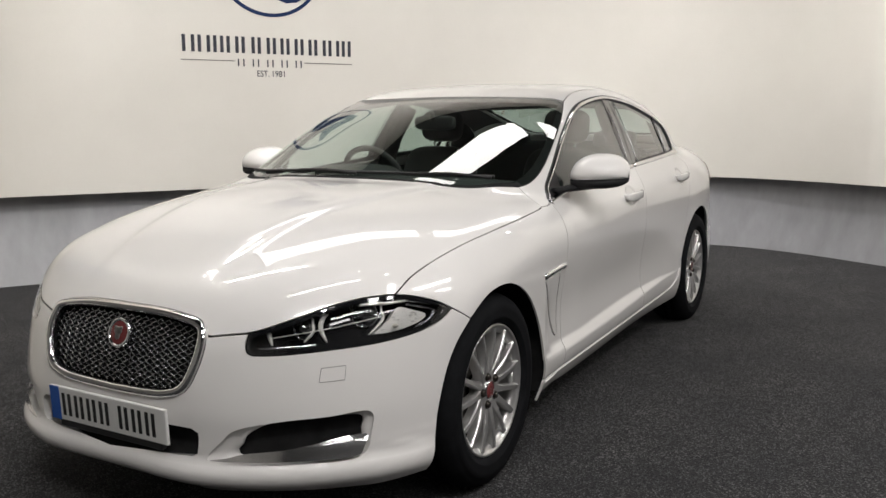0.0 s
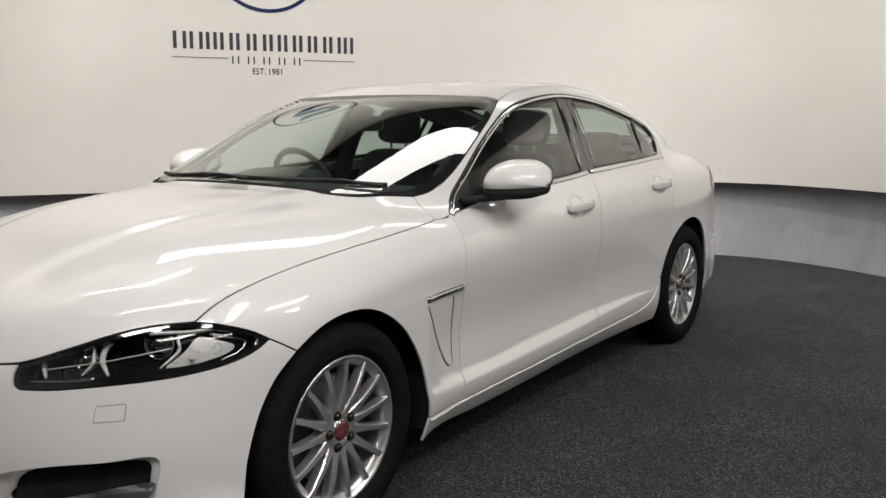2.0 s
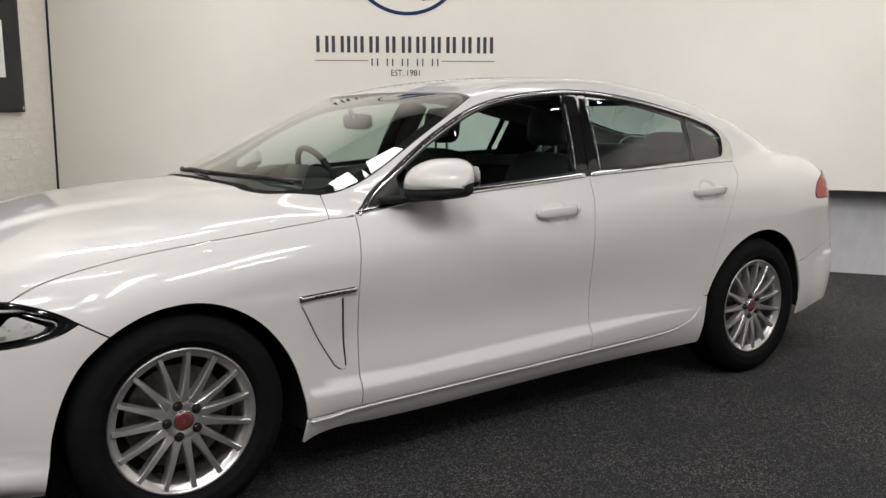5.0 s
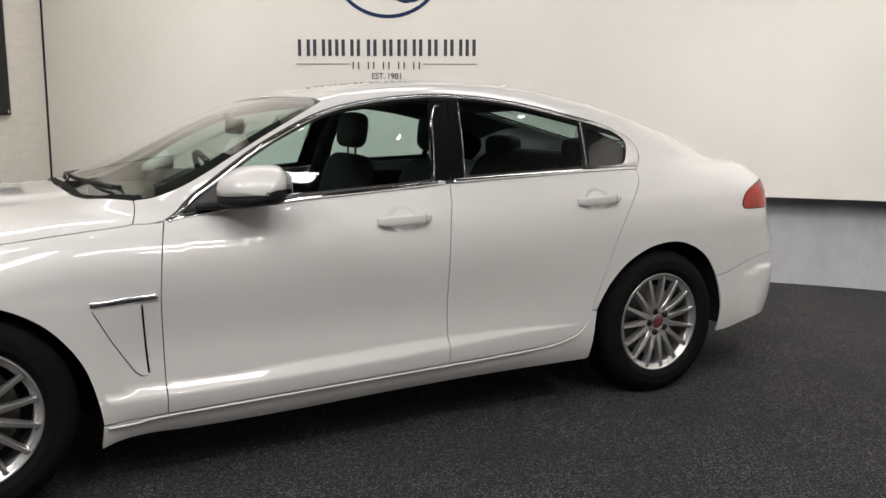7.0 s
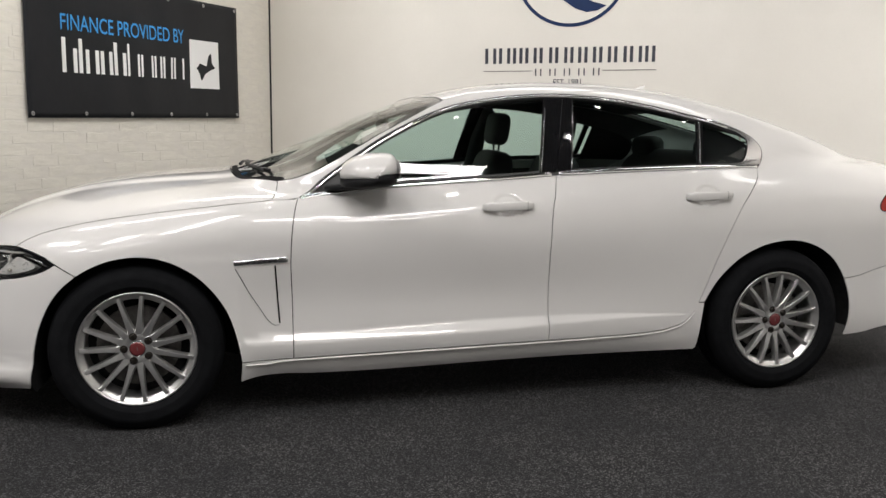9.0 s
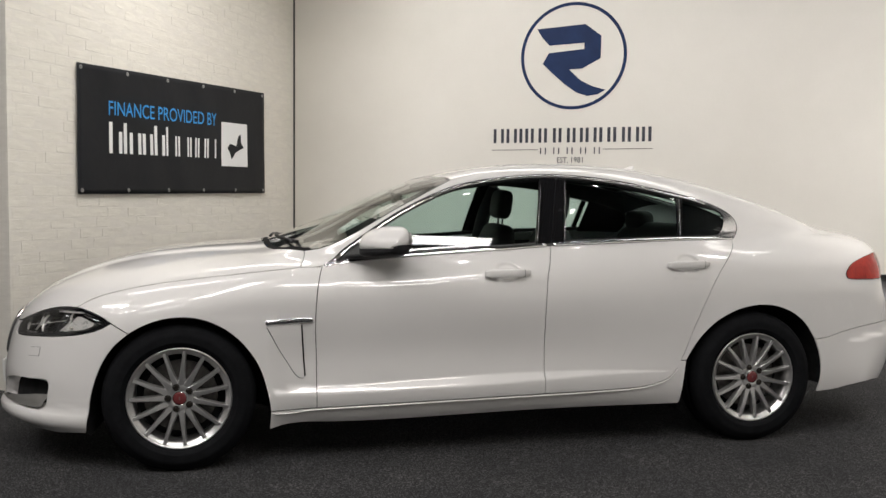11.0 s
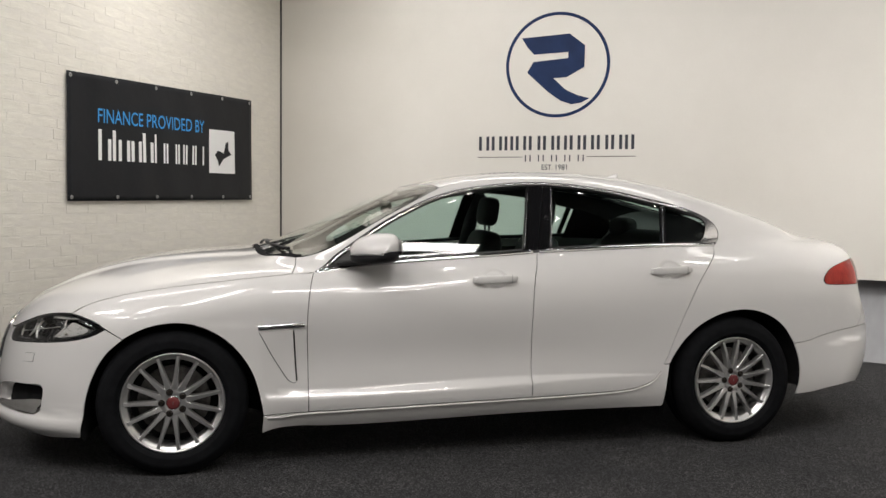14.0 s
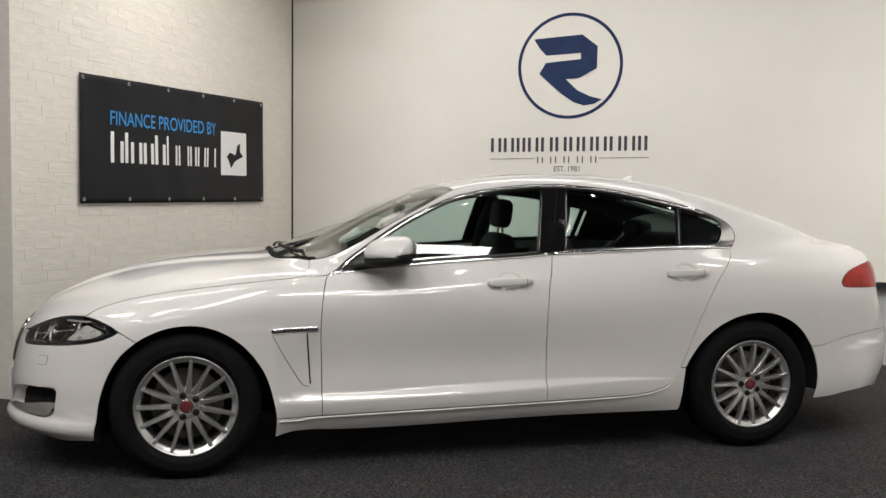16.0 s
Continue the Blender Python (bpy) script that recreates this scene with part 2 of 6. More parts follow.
MORTAR_PAINT = textured("white_painted_mortar", (0.69, 0.66, 0.60), (0.77, 0.74, 0.68), 9, (0.6, 0.75), 0.6, 0.4, 90, stretch=(1, 1, 4), distance=0.004, placed=True)
GREY_PILLAR = textured("grey_brown_plaster", (0.20, 0.19, 0.18), (0.27, 0.26, 0.24), 3, (0.6, 0.75), 0.3, 0.3, 80)
CEILING_DARK = textured("dark_ceiling_board", (0.030, 0.031, 0.033), (0.05, 0.05, 0.052), 2, (0.7, 0.85), 0.15)
NAVY = textured("navy_vinyl", (0.006, 0.020, 0.075), (0.009, 0.028, 0.095), 6, (0.5, 0.6), 0.02)
NAVY.node_tree.nodes["Principled BSDF"].inputs["Specular IOR Level"].default_value = 0.2
INK = textured("charcoal_blue_vinyl", (0.020, 0.022, 0.035), (0.03, 0.032, 0.05), 8, (0.35, 0.45), 0.02)
THIN_GREY = material("grey_vinyl", (0.16, 0.15, 0.14), 0.45)
# near-black, stands in for the cabin's shade behind the quarter glass
DARK_BACKING = material("dark_window_backing", (0.004, 0.004, 0.0045), 0.95, spec=0.1)
LAMP_WHITE = material("white_lamp_housing", (0.75, 0.75, 0.73), 0.4)
LAMP_BLACK = material("black_lamp_housing", (0.02, 0.02, 0.02), 0.4)
# glow added to the unseen spotlights so that they glint in glass and paint
LAMP_LENS = material("lit_lamp_lens", (0.8, 0.8, 0.78), 0.3)
LAMP_LENS.node_tree.nodes["Principled BSDF"].inputs["Emission Color"].default_value = (*WARM, 1)
LAMP_LENS.node_tree.nodes["Principled BSDF"].inputs["Emission Strength"].default_value = 60.0


def carpet():
    m = textured("charcoal_loop_carpet", (0.0035, 0.0038, 0.0043), (0.0095, 0.0099, 0.0108), 3.0, (0.85, 0.97), 0.9, 1.5, 150, distance=0.006, detail=8)
    t = m.node_tree
    b = t.nodes["Principled BSDF"]
    b.inputs["Sheen Weight"].default_value = 0.05
    b.inputs["Specular IOR Level"].default_value = 0.25
    co = node(m, "ShaderNodeTexCoord")
    fleck = node(m, "ShaderNodeTexVoronoi", Scale=200.0)
    join(m, co, "Object", fleck, "Vector")
    cell = node(m, "ShaderNodeSeparateColor")
    join(m, fleck, "Color", cell, "Color")
    pick = node(m, "ShaderNodeValToRGB")
    pick.color_ramp.elements[0].position, pick.color_ramp.elements[1].position = 0.70, 0.95
    pick.color_ramp.elements[0].color, pick.color_ramp.elements[1].color = (0, 0, 0, 1), (1, 1, 1, 1)
    join(m, cell, "Red", pick, "Fac")
    mix = node(m, "ShaderNodeMix")
    mix.data_type = "RGBA"
    worn = node(m, "ShaderNodeTexNoise", Scale=2.2, Detail=5.0, Roughness=0.65)
    join(m, co, "Object", worn, "Vector")
    tone = node(m, "ShaderNodeValToRGB")
    tone.color_ramp.elements[0].position, tone.color_ramp.elements[1].position = 0.34, 0.68
    tone.color_ramp.elements[0].color, tone.color_ramp.elements[1].color = (0.070, 0.070, 0.077, 1), (0.165, 0.160, 0.160, 1)
    join(m, worn, "Fac", tone, "Fac")
    t.links.new(tone.outputs["Color"], mix.inputs[7])
    join(m, pick, "Color", mix, 0)
    old = b.inputs["Base Color"].links[0].from_node
    t.links.new(old.outputs["Color"], mix.inputs[6])
    t.links.new(mix.outputs[2], b.inputs["Base Color"])
    return m


CARPET = carpet()


def crisp(bm, rows, lines):
    """Sharp edges along a run, so that only its bends are shaded smooth."""
    for a, b in zip(rows, rows[1:]):
        for i in lines:
            bm.edges.get((a[i], b[i])).smooth = False


def wall_run(name, points, z0, z1, thick, mat, label):
    """A wall that follows plan points (s, n); its thickness lies on the left of the way."""
    bm = bmesh.new()
    pts = [plan(*p) for p in points]
    rows = []
    for i, p in enumerate(pts):
        t = (pts[min(i + 1, len(pts) - 1)] - pts[max(i - 1, 0)]).normalized()
        out = Vector((-t.y, t.x, 0)) * thick
        rows.append([bm.verts.new(q) for q in (p + Vector((0, 0, z0)), p + Vector((0, 0, z1)), p + out + Vector((0, 0, z1)), p + out + Vector((0, 0, z0)))])
    for a, b in zip(rows, rows[1:]):
        for i in range(4):
            j = (i + 1) % 4
            bm.faces.new((a[i], b[i], b[j], a[j]))
    bm.faces.new(rows[0])
    bm.faces.new(rows[-1][::-1])
    crisp(bm, rows, range(4))
    bmesh.ops.recalc_face_normals(bm, faces=bm.faces)
    ob = mesh_object(name, bm, mat)
    for p in ob.data.polygons:
        p.use_smooth = len(points) > 4 and abs(p.normal.z) < 0.5
    return tagged(ob, label, "wall", kind="structure")


def bend():
    """The back wall's rounded corner, from the flat with the sign to the side wall."""
    ctrl = [(2.3, 4.105), (2.7, 4.085), (3.2, 3.97), (3.75, 3.80), (4.3, 3.64), (4.8, 3.46), (5.2, 3.26), (5.48, 3.02), (5.68, 2.68), (5.79, 2.3), (5.84, 1.9), (5.848, 1.5)]
    out = []
    for i in range(len(ctrl) - 1):
        p0, p1, p2, p3 = (Vector(ctrl[min(max(k, 0), len(ctrl) - 1)]) for k in (i - 1, i, i + 1, i + 2))
        for k in range(6):
            t = k / 6
            out.append(tuple(0.5 * (2 * p1 + (p2 - p0) * t + (2 * p0 - 5 * p1 + 4 * p2 - p3) * t * t + (3 * p1 - p0 - 3 * p2 + p3) * t ** 3)))
    return out + [ctrl[-1]]


def cove(points):
    """The grey skirting that sweeps up from the carpet and in behind the white wall's lower edge."""
    bm = bmesh.new()
    pts = [plan(*p) for p in points]
    rows = []
    for i, p in enumerate(pts):
        t = (pts[min(i + 1, len(pts) - 1)] - pts[max(i - 1, 0)]).normalized()
        out = Vector((-t.y, t.x, 0))
        row = [bm.verts.new(p + out * (0.20 * (1 - (1 - k / 12) ** 1.4)) + Vector((0, 0, (BAND + 0.02) * k / 12))) for k in range(13)]
        rows.append(row + [bm.verts.new(p + out * 0.24 + Vector((0, 0, BAND + 0.02))), bm.verts.new(p + out * 0.24)])
    for a, b in zip(rows, rows[1:]):
        for i in range(len(a)):
            j = (i + 1) % len(a)
            bm.faces.new((a[i], b[i], b[j], a[j]))
    crisp(bm, rows, (0, 12, 13, 14))
    bmesh.ops.recalc_face_normals(bm, faces=bm.faces)
    ob = mesh_object("wall_cove", bm, BAND_GREY, smooth=True)
    tagged(ob, "scuffed grey curved skirting along the foot of the wall", "skirting", kind="structure")


def room():
    bm = bmesh.new()
    lo, hi = -9.5, 9.5
    vs = [bm.verts.new(v) for v in ((lo, lo, 0), (hi, lo, 0), (hi, hi, 0), (lo, hi, 0), (lo, lo, -0.1), (hi, lo, -0.1), (hi, hi, -0.1), (lo, hi, -0.1))]
    for f in ((0, 1, 2, 3), (7, 6, 5, 4), (0, 4, 5, 1), (1, 5, 6, 2), (2, 6, 7, 3), (3, 7, 4, 0)):
        bm.faces.new([vs[i] for i in f])
    tagged(mesh_object("floor", bm, CARPET), "charcoal speckled loop-pile carpet floor", "floor", kind="structure")
    bm = bmesh.new()
    add_box(bm, (19, 19, 0.12), Matrix.Translation((0, 0, CEILING + 0.06)))
    tagged(mesh_object("ceiling", bm, CEILING_DARK), "dark grey boarded showroom ceiling", "ceiling", kind="structure")
    run = [(BRICK_S + 0.014, WALL_N), (0.0, WALL_N), (1.2, WALL_N)] + bend() + [(RIGHT_S, 1.2)]
    wall_run("wall_back", run, BAND, CEILING, 0.15, WALL_WHITE, "smooth off-white painted wall with a rounded corner")
    # unseen box in the corner, added to throw a slanting shadow on the back wall
    bm = bmesh.new()
    add_prism(bm, [(0, 0), (0.93, 0), (0.93, 0.68), (0, 0.68)], 1.5, lambda u, v, d: plan(BRICK_S + 0.012 + u, WALL_N - 0.003 - d, 3.70 + v))
    tagged(mesh_object("shadow_box", bm, WALL_WHITE), "unseen box under the ceiling, added to cast a slanting shadow", "beam", kind="structure")
    tail = [(RIGHT_S, 1.2), (RIGHT_S, FRONT_N)]
    wall_run("wall_right", tail, BAND, 3.3, 0.15, WALL_WHITE, "smooth off-white painted wall under a dark fascia")
    wall_run("wall_fascia", tail, 3.3, CEILING, 0.15, WALL_DARK, "dark grey fascia over the white wall")
    cove(run + tail[1:])
    wall_run("wall_front", [(RIGHT_S, FRONT_N), (-4.6, FRONT_N)], 0, CEILING, 0.15, WALL_DARK, "plain dark grey wall that closes the room")
    wall_run("wall_side", [(-4.6, FRONT_N), (-4.6, 0.45)], 0, CEILING, 0.15, WALL_PLAIN, "plain mid-grey unseen wall that closes the room")
    wall_run("wall_return", [(-4.75, 0.45), (-1.82, 0.45)], 0, CEILING, 0.1, GREY_PILLAR, "grey-brown plastered return of the wall")


room()


def sign():
    """The wall sign: a ring with an angular mark, and lines of plain bars in place of its name."""
    root = tagged(new("wall_sign"), "navy round emblem above charcoal lines, fixed to a white wall", "sign")

    def at(s0, z0):
        return lambda u, v, d: plan(s0 + u, WALL_N - 0.001 - d, z0 + v)
    bm = bmesh.new()
    n, ro, ri = 96, 0.500, 0.470
    place = at(1.387, 2.627)
    rings = [[bm.verts.new(place(r * math.cos(2 * math.pi * i / n), r * math.sin(2 * math.pi * i / n), d)) for i in range(n)] for r, d in ((ri, 0), (ri, 0.004), (ro, 0.004), (ro, 0))]
    for a, b in zip(rings, rings[1:]):
        for i in range(n):
            bm.faces.new((a[i], a[(i + 1) % n], b[(i + 1) % n], b[i]))
    bmesh.ops.recalc_face_normals(bm, faces=bm.faces)
    part("ring", bm, NAVY, root)
    mark = [(-0.345, 0.265), (0.115, 0.29), (0.262, 0.175), (0.258, -0.03), (0.09, -0.12), (-0.035, -0.125), (0.08, -0.235), (0.19, -0.29), (0.31, -0.325), (0.235, -0.365), (0.14, -0.378), (0.04, -0.345), (-0.08, -0.26), (-0.19, -0.16), (-0.29, -0.065), (-0.23, 0.035), (0.105, 0.06), (0.105, 0.118), (-0.225, 0.105), (-0.29, 0.175)]
    bm = bmesh.new()
    add_prism(bm, mark, 0.004, place)
    bmesh.ops.triangulate(bm, faces=[f for f in bm.faces if len(f.verts) > 4])
    part("emblem", bm, NAVY, root)
    widths = [0.115, 0.115, 0.10, 0.115, 0.125, 0.12, 0.11, 0.115, 0.115, 0.12, 0.115, 0.10]
    total, s = sum(widths), 0.613
    for w in widths:
        w *= 1.524 / total
        for off in (0.012, w - 0.042):
            bm = bmesh.new()
            add_prism(bm, [(off, 0), (off + 0.028, 0), (off + 0.028, 0.136), (off, 0.136)], 0.004, at(s, 1.818))
            part("name_bar", bm, INK, root)
        s += w
    for s0, s1 in ((0.611, 1.06), (1.68, 2.137)):
        bm = bmesh.new()
        add_prism(bm, [(0, 0), (s1 - s0, 0), (s1 - s0, 0.007), (0, 0.007)], 0.003, at(s0, 1.748))
        part("rule", bm, THIN_GREY, root)
    for i in range(5):
        for off in (0.0, 0.046):
            bm = bmesh.new()
            add_prism(bm, [(off, 0), (off + 0.011, 0), (off + 0.011, 0.062), (off, 0.062)], 0.003, at(1.085 + i * 0.128, 1.708))
            part("name_bar", bm, INK, root)
    lettering("date_word", "EST.", 0.052, at(1.25, 1.626), INK, root, 0.003, width=0.106, bold=0.006)
    lettering("date_year", "1981", 0.052, at(1.387, 1.626), INK, root, 0.003, width=0.108, bold=0.006)


sign()


def banner():
    root = tagged(new("banner"), "black vinyl advertising banner with eyelets on a white brick wall", "banner")
    cloth = textured("black_banner_vinyl", (0.007, 0.0078, 0.010), (0.012, 0.013, 0.016), 3, (0.45, 0.58), 0.45, distance=0.01)
    cloth.node_tree.nodes["Principled BSDF"].inputs["Specular IOR Level"].default_value = 0.22
    blue = material("sky_blue_print", (0.05, 0.30, 0.68), 0.5, spec=0.25)
    white = material("white_print", (0.80, 0.80, 0.80), 0.4)
    steel = material("eyelet_steel", (0.45, 0.45, 0.45), 0.3, 0.9)
    tl, tr, br, bl = (0.884, 2.193), (3.455, 2.287), (3.47, 1.315), (0.882, 1.275)

    def place(u, v, d):
        n = (1 - v) * ((1 - u) * bl[0] + u * br[0]) + v * ((1 - u) * tl[0] + u * tr[0])
        z = (1 - v) * ((1 - u) * bl[1] + u * br[1]) + v * ((1 - u) * tl[1] + u * tr[1])
        ripple = 0.0024 * math.sin(u * 23) * math.sin(v * 5 + u * 7) + 0.002 * math.sin(u * 9 - v * 6) + 0.0012 * math.sin(u * 41 + v * 3)
        return plan(BRICK_S + 0.016 + ripple + d, n, z)
    bm = bmesh.new()
    nu, nv = 60, 24
    grid = [[bm.verts.new(place(i / nu, j / nv, 0)) for j in range(nv + 1)] for i in range(nu + 1)]
    for i in range(nu):
        for j in range(nv):
            bm.faces.new((grid[i][j], grid[i + 1][j], grid[i + 1][j + 1], grid[i][j + 1]))
    bmesh.ops.recalc_face_normals(bm, faces=bm.faces)
    made = bmesh.ops.solidify(bm, geom=list(bm.faces), thickness=0.002)
    part("sheet", bm, cloth, root, smooth=True)
    w, h = 2.575, 0.95

    def spot(u0, v0):
        return lambda x, y, d: place(u0 + x / w, v0 + y / h, d)
    lettering("print_line", "FINANCE PROVIDED BY", 0.108, spot(0.125, 0.625), blue, root, 0.005, width=1.41, bold=0.003)
    widths = [0.105, 0.045, 0.10, 0.095, 0.10, 0.10, 0.11, 0.075, 0.09, 0.105]
    tall = [1, 1, 0, 0, 1, 1, 0, 0, 0, 0]
    u, k = 0.125, 1.42 / sum(widths) / w
    for i, (cw, t) in enumerate(zip(widths, tall)):
        stroke = 0.034 if i < 5 else 0.02
        hgt = 0.235 if t else 0.165
        offs = (0.006,) if cw < 0.06 else (0.006, cw * k * w - stroke - 0.014)
        for j, o in enumerate(offs):
            top = hgt if j == 0 else min(hgt, 0.165)
            bm = bmesh.new()
            add_prism(bm, [(o, 0), (o + stroke, 0), (o + stroke, top), (o, top)], 0.005, spot(u, 0.325))
            part("name_bar", bm, white, root)
        u += cw * k
    bm = bmesh.new()
    add_prism(bm, [(0, 0), (0.432, 0), (0.432, 0.392), (0, 0.392)], 0.005, spot(0.706, 0.255))
    part("white_square", bm, white, root)
    bm = bmesh.new()
    add_prism(bm, [(0.05, 0.15), (0.10, 0.19), (0.20, 0.17), (0.235, 0.26), (0.275, 0.28), (0.28, 0.20), (0.33, 0.16), (0.26, 0.14), (0.18, 0.11), (0.12, 0.05), (0.09, 0.11)], 0.008, spot(0.722, 0.27))
    bmesh.ops.triangulate(bm, faces=[f for f in bm.faces if len(f.verts) > 4])
    part("dark_shape", bm, cloth, root)
    for v in (0.03, 0.97):
        for i in range(6):
            bm = bmesh.new()
            c = place(0.015 + i * 0.194, v, 0.003)
            add_lathe(bm, [(0.006, 0), (0.006, 0.003), (0.014, 0.003), (0.015, 0)], 12, Matrix.Translation(c) @ ALONG.to_track_quat("Z", "Y").to_matrix().to_4x4(), True)
            part("eyelet", bm, steel, root)


banner()


def ceiling_lamps():
    for x, y, sx, sy, _, turn in PANELS:
        root = tagged(new("ceiling_panel"), "white-framed rectangular ceiling light panel", "ceiling light", "ceiling light panels")
        root.matrix_world = pose(x, y, CEILING, 0, 0, turn)
        bm = bmesh.new()
        for dx, dy, wx, wy in ((0, sy / 2 + 0.02, sx + 0.08, 0.04), (0, -sy / 2 - 0.02, sx + 0.08, 0.04), (sx / 2 + 0.02, 0, 0.04, sy), (-sx / 2 - 0.02, 0, 0.04, sy)):
            add_box(bm, (wx, wy, 0.09), Matrix.Translation((dx, dy, -0.045)))
        part("frame", bm, LAMP_BLACK, root)
        bm = bmesh.new()
        add_box(bm, (sx, sy, 0.05), Matrix.Translation((0, 0, -0.026)))
        part("tray", bm, LAMP_WHITE, root)
    for x, y, sx, sy, _ in BATTENS:
        root = tagged(new("batten_lamp"), "slim white fluorescent batten on the ceiling", "ceiling light", "ceiling battens")
        root.matrix_world = pose(x, y, CEILING, 0, 0, -30)
        bm = bmesh.new()
        add_box(bm, (sx + 0.06, sy + 0.02, 0.09), Matrix.Translation((0, 0, -0.045)), 0.008)
        part("body", bm, LAMP_WHITE, root)
    for (x, y), aim, _ in UNSEEN_SPOTS:
        root = tagged(new("unseen_spotlight"), "small black cylindrical ceiling spotlight, out of view, for added light", "spotlight", "ceiling spotlights")
        root.location = (x, y, CEILING)
        turn = look((0, 0, -0.14), Vector(aim) - Vector((x, y, CEILING)))
        bm = bmesh.new()
        add_lathe(bm, [(0.0, 0.05), (0.060, 0.05), (0.064, -0.02), (0.070, -0.02), (0.072, 0.13), (0.04, 0.15), (0.0, 0.15)], 24, turn)
        part("can", bm, LAMP_BLACK, root, smooth=True)
        bm = bmesh.new()
        add_lathe(bm, [(0.0, -0.028), (0.04, -0.024), (0.062, -0.016), (0.062, 0.04), (0.0, 0.045)], 20, turn)
        part("lens", bm, LAMP_LENS, root, "lit frosted lens", True)
        bm = bmesh.new()
        add_lathe(bm, [(0.0, 0.0), (0.05, 0.0), (0.05, -0.02), (0.014, -0.02), (0.012, -0.11), (0.0, -0.11)], 16, Matrix())
        part("stem", bm, LAMP_BLACK, root, smooth=True)


ceiling_lamps()
# ---- shape of the car's skin: one smooth implicit surface, half width y >= 0, front axle at x = 0 ----
def spline(pts):
    """A smooth cubic through (u, v) points, as a function of an array."""
    u = np.array([p[0] for p in pts], float)
    v = np.array([p[1] for p in pts], float)
    h = np.diff(u)
    d = np.diff(v) / h
    m = np.concatenate(([d[0]], (d[:-1] * h[1:] + d[1:] * h[:-1]) / (h[1:] + h[:-1]), [d[-1]]))

    def f(q):
        q = np.asarray(q, float)
        i = np.clip(np.searchsorted(u, q) - 1, 0, len(u) - 2)
        t = np.clip((q - u[i]) / h[i], 0, 1)
        a, b = v[i], v[i + 1]
        c = (2 * t ** 3 - 3 * t ** 2 + 1) * a + (t ** 3 - 2 * t ** 2 + t) * h[i] * m[i] + (3 * t ** 2 - 2 * t ** 3) * b + (t ** 3 - t ** 2) * h[i] * m[i + 1]
        return c + np.where(q < u[0], (q - u[0]) * m[0], 0) + np.where(q > u[-1], (q - u[-1]) * m[-1], 0)
    return f


def smax(a, b, k):
    h = np.maximum(k - np.abs(a - b), 0) / k
    return np.maximum(a, b) + h * h * k / 4


def smin(a, b, k):
    return -smax(-a, -b, k)


WIDTH = spline([(-1, 0.859), (-0.6, 0.893), (-0.3, 0.912), (0, 0.920), (0.5, 0.919), (1.2, 0.914), (2, 0.908), (2.6, 0.908), (2.95, 0.908), (3.3, 0.882), (3.6, 0.818), (3.9, 0.748), (4.1, 0.706)])
TUCK = spline([(0.1, 0.140), (0.175, 0.072), (0.19, 0.060), (0.205, 0.049), (0.22, 0.039), (0.24, 0.028), (0.26, 0.019), (0.285, 0.010), (0.31, 0.004), (0.335, 0.001), (0.40, 0.001), (0.46, 0.004), (0.54, 0.005), (0.62, 0.003), (0.72, 0.001), (0.80, 0.003), (0.88, 0.014), (0.96, 0.036), (1.03, 0.070), (1.1, 0.13)])
# the lower door crease: heights of its two edges, along x
CREASE_TOP = spline([(0.40, 0.350), (0.47, 0.368), (0.55, 0.377), (0.85, 0.380), (1.05, 0.388), (1.3, 0.396), (1.6, 0.404), (1.8, 0.406), (2.1, 0.404), (2.3, 0.396), (2.45, 0.39)])
CREASE_LOW = spline([(0.40, 0.344), (0.47, 0.340), (0.55, 0.339), (0.85, 0.343), (1.05, 0.347), (1.3, 0.353), (1.6, 0.364), (1.8, 0.374), (2.1, 0.386), (2.3, 0.390), (2.45, 0.39)])
FLARE = spline([(-0.9, 0.0), (-0.35, 0.35), (0.0, 0.4), (0.39, 0.5), (0.47, 0.8), (0.58, 1), (0.7, 1), (2.2, 1), (2.5, 0.7), (2.9, 0.35), (3.3, 0.4), (4.1, 0.3)])
HOOD = spline([(-1, 0.625), (-0.9, 0.694), (-0.8, 0.748), (-0.65, 0.821), (-0.5, 0.884), (-0.3, 0.944), (0, 0.990), (0.2, 1.005), (0.4, 1.014), (0.6, 1.014), (0.9, 1.006), (1.8, 1.046), (2.9, 1.110), (3.3, 1.135), (3.6, 1.118), (3.85, 1.096), (4.1, 1.054)])
HOODFALL = spline([(-1, 0.06), (-0.5, 0.1), (0, 0.079), (0.4, 0.05), (0.8, 0.043), (2.6, 0.030), (3.2, 0.056), (4.1, 0.100)])
NOSE = spline([(0.1, -0.737), (0.19, -0.885), (0.215, -0.925), (0.24, -0.938), (0.262, -0.934), (0.285, -0.916), (0.33, -0.912), (0.42, -0.910), (0.5, -0.897), (0.6, -0.873), (0.7, -0.842), (0.8, -0.815)])
TAIL = spline([(0.1, 3.734), (0.22, 3.910), (0.35, 3.993), (0.5, 4.019), (0.62, 4.014), (0.8, 3.956), (0.95, 3.934), (1.05, 3.941), (1.15, 3.903)])
GLASS = spline([(0.2, 0.668), (0.5, 0.718), (0.7, 0.753), (1, 0.793), (1.4, 0.820), (1.8, 0.830), (2.3, 0.828), (2.6, 0.812), (2.85, 0.777), (3.1, 0.720), (3.4, 0.620), (3.7, 0.435)])
ROOF = spline([(0.1, 0.886), (0.36, 1.000), (0.6, 1.103), (0.85, 1.216), (1.05, 1.304), (1.25, 1.377), (1.45, 1.428), (1.7, 1.460), (1.95, 1.468), (2.2, 1.460), (2.45, 1.434), (2.75, 1.379), (3, 1.315), (3.25, 1.242), (3.45, 1.175), (3.7, 1.083)])
